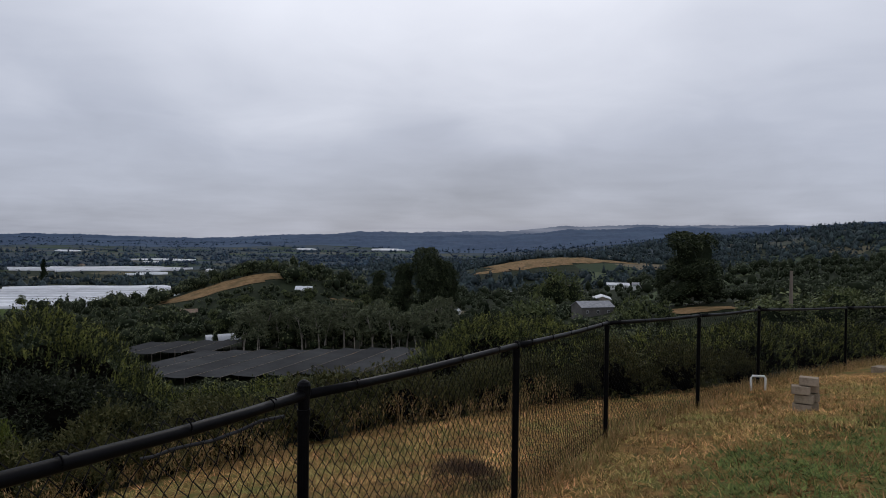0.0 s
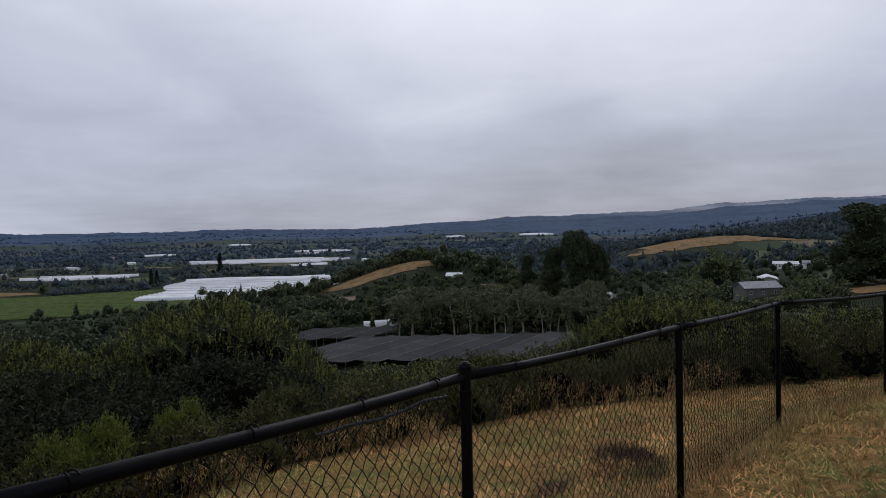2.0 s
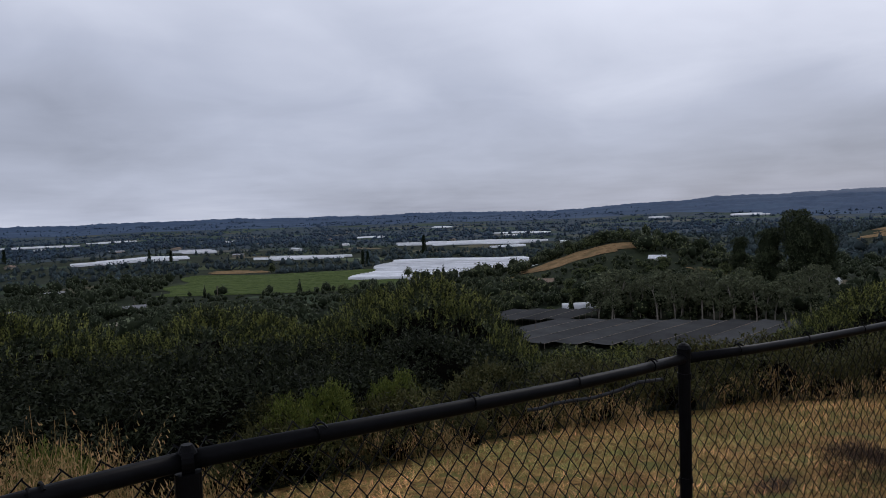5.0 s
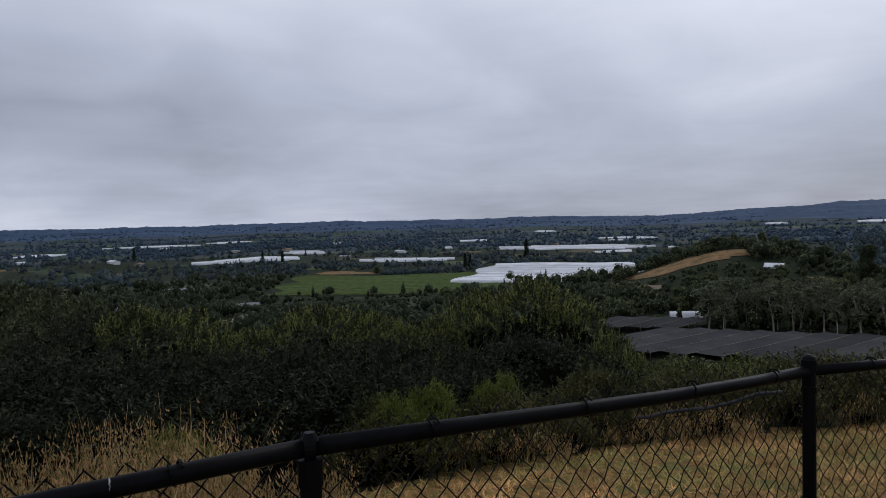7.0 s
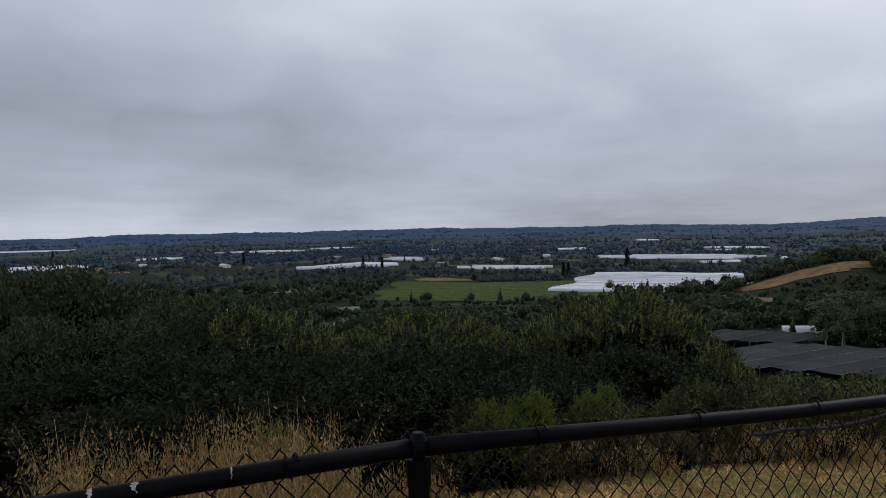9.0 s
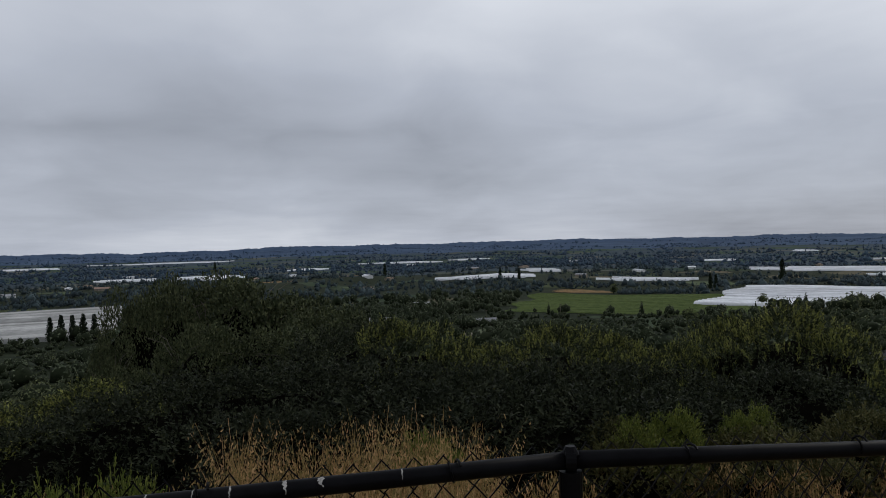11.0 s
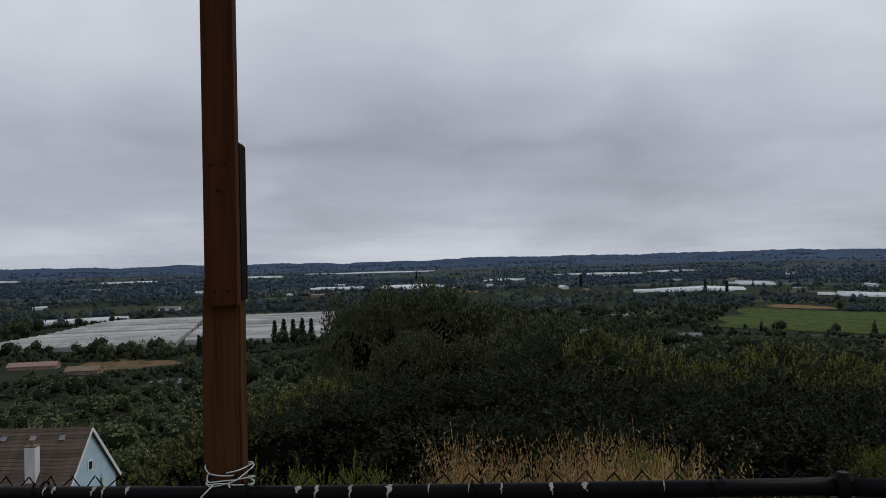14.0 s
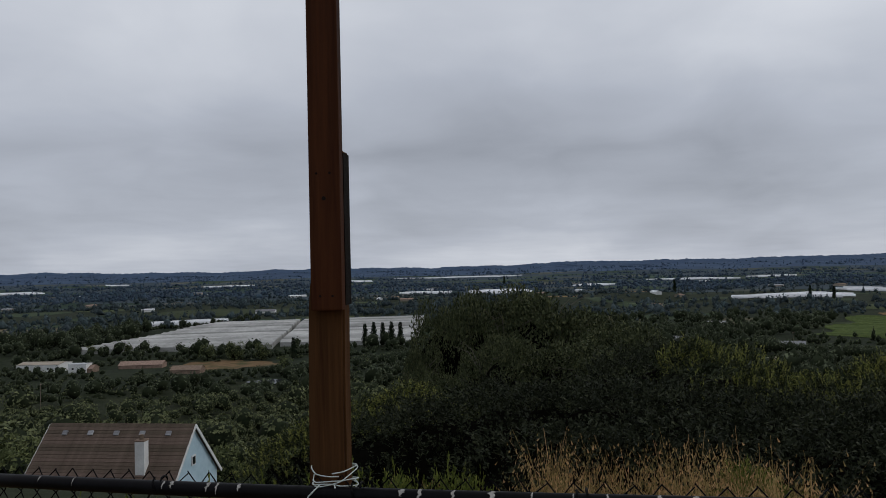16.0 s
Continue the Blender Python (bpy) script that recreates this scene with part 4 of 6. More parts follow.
shrub = bush_model("green_shrub", "yellow-green rounded shrub beyond the fence", 31, 0.6, 0.85, 620, "bright_leaf", (0.044, 0.015), 0.12, 10, 9, 1.2, inner=0.55)
for yaw, d, el, turn in ((79.6, 7.2, -14.3, 0), (77.8, 7.3, -13.7, 120), (72.0, 7.9, -13.3, 170), (97.0, 5.7, -15.6, 40), (10.3, 12.9, -10.3, 30)):
    x, y = polar(yaw, d)
    h = SURVEY[2] + d * math.tan(radians(el)) - gz(x, y) + 0.05
    place(shrub, x, y, turn, h / 0.85, 0.05, group="green shrubs", widen=min(1.0, 0.62 / h) if yaw > 20 else 1.6)
drop_model(shrub)
weed = bush_model("green_weed", "soft yellow-green weeds growing beyond the fence", 33, 0.5, 0.6, 260, "bright_leaf", (0.038, 0.013), 0.10, 10, 12, 1.2, inner=0)
for k in range(17):
    yaw, d = 119 + k * 2.0 + 0.7 * math.sin(k * 2.3), 4.6 + 0.5 * math.sin(k * 1.7)
    x, y = polar(yaw, d)
    h = SURVEY[2] + d * math.tan(radians(-16.2 + 0.7 * math.sin(k * 1.9))) - gz(x, y)
    if h > 0.12:
        place(weed, x, y, k * 77, h / 0.6, 0.03, group="green weeds", widen=min(1.2, 0.4 / h))
drop_model(weed)
dead = bush_model("dead_bush", "low dead purplish-brown bush on the dry grass", 41, 0.75, 0.5, 1000, "brown_bush", (0.13, 0.005), 0.22, 7, 9, 0.3, inner=0)
for yaw, d, h, turn in ((36.9, 5.95, 0.21, 0), (42.5, 5.6, 0.06, 70)):
    x, y = polar(yaw, d)
    place(dead, x, y, turn, h / 0.5, 0.05, widen=0.46 * (0.5 / h) ** 0.85)
drop_model(dead)


# ---- trees ----
def tree_model(name, label, seed, r, h, n, mat, tri, lumpn=9, base=0.3, trunk=0.22, top=0.75, flat=1.0, sub=1, shrink=0.7):
    rng, rs = random.Random(seed), np.random.RandomState(seed)
    ob = thing(name, label, "tree")
    L = lumps(rng, lumpn, r, h, base)
    L[:, 5] *= flat
    p, v = on_lumps(rs, L, n * 2, 0.7)
    keep = rs.uniform(0, 1, len(p)) < np.clip(0.45 + 0.7 * v[:, 2], 0.18, 1.0)  # thin under each bough
    p, v = p[keep][:n], v[keep][:n]
    p = p - v * rs.uniform(0, 0.25, len(p))[:, None] * r * 0.5
    d = v * 0.5 + rs.normal(size=p.shape) * 0.6 + np.array((0, 0, 0.15))
    link("crown", faces_mesh("crown", leaf_quads(rs, p, d, tri, tri * 0.55, v), mat), None, ob)
    # solid core whose dark colour stands for shade within the crown
    part("inner_foliage", core(rng, L, shrink, sub), "dark_twig_shade" if name == "scrub_tree" else "shaded_inner_leaf", ob)
    part("trunk", limbs(bmesh.new(), rng, h, trunk, r * 0.7, h * top, slant=0.16 if 10 < h < 20 else 0.06), "bark" if h > 10 else "dark_twig_shade", ob)
    return ob


def spire_model(name, label, seed, r, h, n, mat, tri):
    rng, rs = random.Random(seed), np.random.RandomState(seed)
    ob = thing(name, label, "tree")
    q = rs.uniform(0.02, 1, n) ** 0.75
    a = rs.uniform(0, 2 * math.pi, n)
    wave = 0.8 + 0.25 * np.sin(q * 22 + 1.7 * np.sin(a * 3))
    rad = r * (1 - q) ** 0.8 * wave * rs.uniform(0.6, 1.0, n)
    p = np.stack([rad * np.cos(a), rad * np.sin(a), 0.06 * h + q * h * 0.94], -1)
    d = np.stack([np.cos(a), np.sin(a), rs.uniform(0.1, 1.2, n)], -1) + rs.normal(size=(n, 3)) * 0.3
    link("crown", faces_mesh("crown", leaf_quads(rs, p, d, tri, tri * 0.5), mat), None, ob)
    # dark cone that paints shade behind the outer sprays
    part("inner_foliage", tube(bmesh.new(), [(0, 0, 0.05 * h), (0, 0, 0.12 * h), (0, 0, 0.5 * h), (0, 0, 0.97 * h)], [r * 0.3, r * 0.68, r * 0.42, r * 0.03], 9), "shaded_inner_leaf", ob)
    bm = tube(bmesh.new(), [(0, 0, -0.3), (0, 0, h * 0.5), (0, 0, h * 0.95)], [r * 0.12, r * 0.08, r * 0.02], 6)
    part("trunk", bm, "bark", ob)
    return ob


# the tall scrubby trees just below the brush
near_tree = [tree_model("scrub_tree", "tall dark scrubby tree with bare grey twigs", 51 + k, 2.6, 6.0, 9500, "tree_leaf", 0.15, 20, 0.1, 0.10, 0.8, sub=3, shrink=0.74) for k in range(2)]
for k, b in enumerate(near_tree):
    part("bare_branchwork", limbs(bmesh.new(), random.Random(57 + k), 6.0, 0.05, 2.9, 5.2, 18, 5, 0.12), "grey_twig", b, "bare grey twigs showing through the leaves")
for k, (yaw, d, el, w, turn) in enumerate(((109.8, 21.5, -1.6, 0.68, 0), (106.2, 22, -3.4, 0.75, 100), (112.8, 21, -2.3, 0.58, 200), (115.6, 20.5, -1.8, 0.48, 300), (118.0, 20, -2.6, 0.42, 50), (104, 18, -4.6, 0.8, 150), (119.8, 18.5, -6.2, 0.40, 250),
                                            (110, 15.5, -5.6, 0.8, 20), (114.5, 15, -5.4, 0.58, 120), (105.5, 15, -6.4, 0.9, 320), (118.6, 14, -8.2, 0.55, 70))):
    x, y = polar(yaw, d)
    h = SURVEY[2] + d * math.tan(radians(el)) - gz(x, y) + 0.1
    place(near_tree[k % 2], x, y, turn, h / 6.0, 0.1, group="scrub trees", widen=w)
for b in near_tree:
    drop_model(b)

oaks = [tree_model("oak_tree", "round dark green oak on the hillside", 61 + k, 3.4, 6.5, 900, "oak_leaf", 0.50, 10, 0.15, 0.18, 0.5, sub=2, shrink=0.78) for k in range(4)]
eucs = [tree_model("eucalyptus_tree", "tall eucalyptus with pale bare trunks and drooping crown", 71 + k, 4.2, 19.0, 1500, "euc_leaf", 0.85, 12, 0.34, 0.26, 0.8, sub=2, shrink=0.72) for k in range(4)]
spires = [spire_model("cypress_tree", "dark pointed cypress among valley fields", 81 + k, 2.4, 13.0, 700, "conifer_leaf", 0.8) for k in range(2)]
rs = np.random.RandomState(5)
rng = random.Random(8)

# fields and yards that stay clear of trees: centre, half sizes along and across, turn of the long side
CLEAR = []


def clear(x, y, a, b, turn):
    CLEAR.append((x, y, a, b, radians(turn)))


def is_clear(x, y):
    x, y = np.asarray(x), np.asarray(y)
    bad = np.zeros(x.shape, bool)
    for cx, cy, a, b, t in CLEAR:
        u = (x - cx) * math.cos(t) + (y - cy) * math.sin(t)
        v = -(x - cx) * math.sin(t) + (y - cy) * math.cos(t)
        bad |= (np.abs(u) < a) & (np.abs(v) < b)
    return ~bad


def patch(name, label, category, mat, yaw, el, a, b, turn, lift=0.35, n=14, at=None):
    """A field draped on the ground."""
    x, y = at or spot(yaw, el)
    clear(x, y, a * 0.8, b * 0.8, turn)
    u, v = np.meshgrid(np.linspace(-a, a, n), np.linspace(-b, b, n), indexing="ij")
    ang = np.arctan2(v / b, u / a)
    wob = (1 + 0.14 * np.sin(3 * ang + yaw) + 0.08 * np.sin(7 * ang + 2 * yaw) + 0.05 * np.sin(13 * ang)) * np.where(np.maximum(abs(u / a), abs(v / b)) > 0, np.maximum(abs(u / a), abs(v / b)) / np.maximum(np.hypot(u / a, v / b), 1e-6), 1.0)
    u, v = u * wob, v * wob
    c, s = math.cos(radians(turn)), math.sin(radians(turn))
    px, py = x + c * u - s * v, y + s * u + c * v
    mesh = grid_mesh(name, np.stack([px, py, ground(px, py) + lift], -1), mat)
    return tagged(new(name, mesh), label, category, kind="structure")


def tunnels(label, yaw, el, length, count, turn, mat="white_film", pitch=8.5, width=6.9, height=2.5, skew=0.0, ragged=0.0):
    """A field of film-covered hoop tunnels side by side."""
    x, y = spot(yaw, el)
    clear(x, y, length / 2 + 6, count * pitch / 2 + 6, turn)
    field = thing("polytunnel_field", label, "greenhouse", "polytunnels in the valley", at=(x, y, 0), turn=turn)
    c, s = math.cos(radians(turn)), math.sin(radians(turn))
    for k in range(count):
        off = (k - (count - 1) / 2) * pitch
        shift = 5 * math.sin(k * 0.45 + yaw) + skew * (k - (count - 1) / 2)
        cut0, cut1 = (0.5 + 0.5 * math.sin(k * 2.1 + yaw * 3)) * ragged * length, (0.5 + 0.5 * math.sin(k * 3.7 + yaw)) * ragged * length
        u = np.linspace(-length / 2 + cut0, length / 2 - cut1, 12) + shift
        a = np.linspace(0, math.pi, 7)
        uu, ang = np.meshgrid(u, a, indexing="ij")
        vv = off + 0.5 * width * np.cos(ang)
        base = ground(x + c * uu - s * off, y + s * uu + c * off)
        mesh = grid_mesh("tunnel", np.stack([uu, vv, base + height * np.sin(ang) ** 0.8 + 0.2], -1), mat)
        link("tunnel", mesh, None, field)
    return field


def strip(yaw0, yaw1, el, count):
    """Polytunnels in a long strip across the valley between two yaws."""
    yaw = (yaw0 + yaw1) / 2
    x, y = spot(yaw, el)
    d = math.hypot(x - SURVEY[0], y - SURVEY[1])
    nx, ny = polar(yaw, d - 45)
    clear(nx, ny, d * radians(abs(yaw1 - yaw0)) / 2, 55, yaw)
    tunnels("long strip of white polytunnels between tree lines", yaw, el, d * radians(abs(yaw1 - yaw0)), count, yaw + 3 * math.sin(yaw), pitch=14.0, width=11.0, height=2.6, ragged=0.28)


# white tunnels in the valley
tunnels("wide field of white film polytunnels", 67.0, -4.5, 135, 26, 64)
for yaw0, yaw1, el, count in ((71.2, 59, -2.45, 8), (63.8, 60.7, -2.85, 2), (68.5, 66.7, -1.15, 5), (63.9, 58.9, -1.78, 5), (51.7, 50.2, -0.9, 5), (46.0, 43.1, -0.86, 6),
                              (74.6, 72.0, -1.75, 5), (82.4, 74.5, -3.2, 4), (95, 86.8, -2.75, 6), (88.2, 84.9, -2.35, 5), (94.0, 90.6, -1.36, 5), (101.2, 94.4, -1.48, 5), (106.8, 103.7, -1.85, 7),
                              (115.4, 110.2, -2.25, 8), (120.5, 116.2, -2.2, 5), (121.2, 110.5, -1.0, 5), (135.6, 131.7, -1.26, 6), (142.2, 140.5, -0.96, 5), (149.5, 146, -1.35, 7), (126.5, 122.5, -1.15, 5)):
    strip(yaw0, yaw1, el, count)
clear(*polar(134, 395), 62, 20, 134)


def greenhouse_range(corners, count, height=4.2):
    """Gabled houses side by side between a near and a far line: yaw and distance of near left, near right, far left, far right."""
    nl, nr, fl, fr = (np.array(polar(*c)) for c in corners)
    at = (nl + nr + fl + fr) / 4
    field = thing("greenhouse_range", "grey-white greenhouse range with many gables", "greenhouse", "greenhouses", at=(*at, 0))
    along = (nr - nl) / np.linalg.norm(nr - nl)
    clear(*at, np.linalg.norm(nr - nl) / 2 + 4, np.linalg.norm(fl + fr - nl - nr) / 4 + 8, math.degrees(math.atan2(along[1], along[0])))
    for k in range(count):
        l, r = (nl + (fl - nl) * k / count) - at, (nr + (fr - nr) * k / count) - at
        l2, r2 = (nl + (fl - nl) * (k + 0.97) / count) - at, (nr + (fr - nr) * (k + 0.97) / count) - at
        zl, zr = gz(*(l + at)), gz(*(r + at))
        bm = bmesh.new()
        ends = []
        for p, p2, z in ((l, l2, zl), (r, r2, zr)):
            m = (p + p2) / 2
            ends.append([bm.verts.new(v) for v in ((*p, z - 2), (*p, z + height * 0.68), (*m, z + height), (*p2, z + height * 0.68), (*p2, z - 2))])
        for i in range(4):
            bm.faces.new((ends[0][i], ends[1][i], ends[1][i + 1], ends[0][i + 1]))
        bm.faces.new(ends[0])
        bm.faces.new(ends[1][::-1])
        part("gable_house", bm, "grey_film", field)
    return field


greenhouse_range(((144.2, 500), (130.6, 468), (134.2, 672), (128.4, 676)), 19)
greenhouse_range(((130.0, 478), (119.5, 470), (128.0, 680), (118.5, 680)), 19)
tunnels("white greenhouse strip beside the range", 136.5, -3.95, 76, 4, 142)

# crops, bare hills and soil
patch("crop_field", "green cropped field in rows", "field", "field_green", 80, -4.9, 84, 95, 80)
clear(*spot(80, -4.9), 84, 95, 80)
clear(*spot(83.8, -4.3), 34, 60, 84)
patch("bare_patch", "pale bare soil beside the crop", "field", "dry_field", 83.8, -4.02, 26, 18, 84)
patch("dry_hill", "dry golden grass hillside", "field", "dry_field", 57.6, 0, 40, 15, 52, at=polar(57.2, 455), n=30)
clear(*polar(57.6, 436), 38, 9, 57)
patch("dry_hill", "dry golden grass hilltop", "field", "dry_field", 32.5, 0, 62, 30, 33, at=polar(32.6, 835), n=26)
patch("dry_hill", "dry golden grass hilltop", "field", "dry_field", 27.2, 0, 34, 20, 27, at=polar(27.4, 860), n=20)
clear(*polar(32.3, 806), 70, 34, 32)
clear(*polar(27.2, 828), 38, 34, 27)
clear(*polar(20.2, 272), 17, 40, 20)
patch("dry_hill", "dry golden grass slope", "field", "dry_field", 36.2, -2.5, 30, 10, 36)
patch("dry_hill", "dry golden clearing", "field", "dry_field", 20.2, -5.0, 12, 9, 15)
patch("dry_hill", "small dry golden clearing", "field", "dry_field", 30.5, -3.6, 14, 10, 30)
patch("dry_bank", "eroded ochre bank", "field", "dry_field", 107.5, -2.7, 26, 14, 107)
patch("dry_bank", "eroded ochre bank", "field", "dry_field", 101.5, -2.4, 42, 16, 101)
patch("crop_field", "distant green crop field", "field", "field_green", 112, -1.5, 220, 90, 110)
patch("crop_field", "distant green crop field", "field", "field_green", 134, -3.2, 90, 70, 134)
patch("farm_yard", "bare brown farm yard", "field", "yard_dirt", 134.4, -7.2, 26, 26, 135, lift=0.15, n=24)
patch("farm_yard", "pale gravel yard among trees", "field", "pale_soil", 91.9, -7.3, 10, 8, 92)
patch("dry_clearing", "dry clearing among trees", "field", "dry_field", 63.5, -5.6, 11, 9, 60)
patch("dirt_track", "bare dirt track behind the shade cloth", "track", "dry_field", 49.5, 0, 36, 4, 49.5, at=polar(49.5, 289))
patch("dry_clearing", "dry clearing among trees", "field", "dry_field", 47, -5.3, 14, 9, 45)

# shade cloth
def shade_field(yaw, el, length, count, turn, pitch=9.0, height=3.4, skew=-0.554):
    x, y = spot(yaw, el)
    clear(x, y, count * pitch * 0.57 + 5, length * 0.44 + 5, yaw)
    z = gz(x, y)
    field = thing("shade_house", "flat field of black shade cloth on poles", "shade house", at=(x, y, z), turn=turn)
    for k in range(count):
        off = (k - (count - 1) / 2) * pitch
        u, v = np.meshgrid(np.linspace(-length / 2, length / 2, 16), np.linspace(-pitch / 2 + 0.12, pitch / 2 - 0.12, 5), indexing="ij")
        slide = skew * off
        u = u + slide
        sag = -0.14 * np.cos(v / pitch * math.pi) - 0.05 * np.cos(u / 6.0 * 2 * math.pi)
        link("cloth_strip", grid_mesh("cloth_strip", np.stack([u, v + off, height + sag + 0.004 * k], -1), "shade_cloth"), None, field)
        for q in np.linspace(-length / 2 + slide, length / 2 + slide, 7):
            part("pole", tube(bmesh.new(), [(q, off - pitch / 2, -3), (q, off - pitch / 2, height + 0.15)], 0.08, 5), "pole_wood", field)
        link("cable", grid_mesh("cable", np.stack(np.meshgrid([-length / 2 + slide, length / 2 + slide], [off - pitch / 2 - 0.11, off - pitch / 2 + 0.11], indexing="ij") + [np.full((2, 2), height + 0.12)], -1), "pole_wood"), None, field)
    return field


shade_field(52, -10.3, 58, 9, 113)
shade_field(60.2, -8.85, 34, 4, 121)


clear(*polar(57.5, 225), 16, 30, 57)
tunnels("single white hoop house beside the shade cloth", 57.9, -7.9, 15, 1, 62, height=2.7)
vx, vy = spot(80, -4.9)
vine = thing("planted_crop", "low green crop planted in lines", "crop", at=(vx, vy, 0), turn=80)
for k in range(44):
    off = -90 + k * 4.15
    u, a = np.meshgrid(np.linspace(-78 + 6 * math.sin(k * 0.3), 78 - 7 * math.cos(k * 0.21), 22), np.linspace(0, math.pi, 4), indexing="ij")
    c, q = math.cos(radians(80)), math.sin(radians(80))
    hgt = 1.0 + 0.35 * np.sin(u * 1.3 + k) * np.sin(u * 0.37)
    base = ground(vx + c * u - q * off, vy + q * u + c * off)
    link("hedge", grid_mesh("hedge", np.stack([u, off + 0.9 * np.cos(a), base + 0.3 + hgt * np.sin(a)], -1), "vine_green"), None, vine)


# houses
def house(x, y, turn, w, d, h, roof, wall, roofm, label, category="house", windows=3, over=0.5):
    """A gabled house: the ridge runs along its own x."""
    ob = thing("house", label, category, "houses in the valley", at=(x, y, gz(x, y) - 0.3), turn=turn)
    clear(x, y, w / 2 + 3, d / 2 + 3, turn)
    bm = bmesh.new()
    v = [bm.verts.new(p) for p in ((-w/2, -d/2, -2), (w/2, -d/2, -2), (w/2, d/2, -2), (-w/2, d/2, -2), (-w/2, -d/2, h), (w/2, -d/2, h), (w/2, d/2, h), (-w/2, d/2, h), (-w/2, 0, h + roof), (w/2, 0, h + roof))]
    for f in ((0, 1, 5, 4), (2, 3, 7, 6), (1, 2, 6, 9, 5), (3, 0, 4, 8, 7), (4, 5, 9, 8), (6, 7, 8, 9), (3, 2, 1, 0)):
        bm.faces.new([v[i] for i in f])
    part("wall", bm, wall, ob)
    for s in (-1, 1):
        bm = bmesh.new()
        run = math.hypot(d / 2 + over, roof * (d / 2 + over) / (d / 2))
        box(bm, (w + 2 * over, run, 0.18), (0, 0, 0), 0.0)
        slab = part("roof", bm, roofm, ob)
        tilt = math.degrees(math.atan2(roof, d / 2))
        slab.matrix_basis = pose(0, s * (d / 4 + over / 2), h + roof / 2 + 0.12 - roof * over / d, -s * tilt, 0, 0)
    for k in range(windows):
        q = (k - (windows - 1) / 2) * w / max(windows, 1)
        for s in (-1, 1):
            win = part("window", box(bmesh.new(), (1.2, 0.06, 1.2), (0, 0, 0)), "white_paint", ob)
            win.location = (q, s * (d / 2 + 0.02), h * 0.55)
            pane = part("pane", box(bmesh.new(), (1.0, 0.03, 1.0), (0, s * 0.035, 0)), "dark_pane", win)
    return ob


x, y = spot(28.2, -5.75)
clear(*polar(28.4, math.hypot(x, y) - 26), 12, 24, 28)
house(x, y, 60, 16, 9, 4.5, 2.2, "weathered_wall", "grey_roof", "grey-walled house with a pale roof among trees")
x, y = spot(27.5, -4.75)
house(x, y, 120, 22, 10, 3.5, 1.6, "tan_wall", "white_film", "long barn with a bright white metal roof", "barn")
for yaw, el, w, d, h, wall, roofm, turn in (
        (51, -4.1, 9, 5, 1.0, "white_paint", "white_film", 40), (40, -5.4, 12, 8, 3.0, "white_paint", "grey_roof", 20), (59.4, -6.0, 10, 7, 2.4, "tan_wall", "rust_roof", 60),
        (26.3, -3.6, 16, 9, 3.2, "white_paint", "white_film", 30), (24.6, -3.55, 11, 8, 3.0, "white_paint", "grey_roof", 30), (34.5, -4.4, 12, 8, 3.0, "white_paint", "grey_roof", 10),
        (96.3, -5.2, 12, 8, 4.0, "white_paint", "grey_roof", 110), (99.5, -6.3, 15, 8, 2.8, "tan_wall", "grey_roof", 95), (104.8, -6.4, 12, 8, 2.8, "white_paint", "white_film", 95), (91.3, -6.6, 12, 7, 2.8, "tan_wall", "grey_roof", 100),
        (30.5, -4.7, 8, 6, 3.0, "white_paint", "white_film", 20), (39.3, -6.0, 9, 7, 2.6, "white_paint", "white_film", 60),
        (126, -3.0, 20, 10, 3.0, "white_paint", "grey_roof", 120), (120, -2.8, 18, 10, 3.0, "tan_wall", "rust_roof", 110), (100.5, -3.6, 11, 8, 3.0, "tan_wall", "rust_roof", 80), (131, -3.4, 22, 12, 3.0, "white_paint", "grey_roof", 120)):
    x, y = spot(yaw, el)
    house(x, y, turn, w, d, h, 1.6, wall, roofm, "small %s among valley trees" % ("white house" if wall == "white_paint" else "tan house"), windows=2)

for k in range(34):
    yaw, el = 58 + 2.72 * k + 1.2 * math.sin(k * 2.3), -1.7 - 0.9 * (0.5 + 0.5 * math.sin(k * 1.7)) - 0.5 * (k % 3 == 0)
    x, y = spot(yaw, el)
    if is_clear(x, y):
        house(x, y, k * 47, 14 + 8 * (k % 3), 8, 2.8, 1.4, ("white_paint", "tan_wall")[k % 2], ("white_film", "grey_roof", "white_film", "rust_roof")[k % 4], "low pale farm building between tree lines", "farm building", 0)

# the house below the hilltop
HX, HY = -40.83, -51.56
home = thing("blue_house", "pale blue house with a brown shingle roof and white chimney", "house", at=(HX, HY, -18.85), turn=110.3)
clear(HX, HY, 14, 9, 109)
W, D, H, RF = 12.2, 8.8, 3.2, 4.58
bm = bmesh.new()
v = [bm.verts.new(p) for p in ((-W/2, -D/2, -2), (W/2, -D/2, -2), (W/2, D/2, -2), (-W/2, D/2, -2), (-W/2, -D/2, H), (W/2, -D/2, H), (W/2, D/2, H), (-W/2, D/2, H), (-W/2, 0, H + RF), (W/2, 0, H + RF))]
for f in ((0, 1, 5, 4), (2, 3, 7, 6), (1, 2, 6, 9, 5), (3, 0, 4, 8, 7), (4, 5, 9, 8), (6, 7, 8, 9), (3, 2, 1, 0)):
    bm.faces.new([v[i] for i in f])
part("wall", bm, "blue_siding", home, "pale blue siding")
PITCH = math.degrees(math.atan2(RF, D / 2))
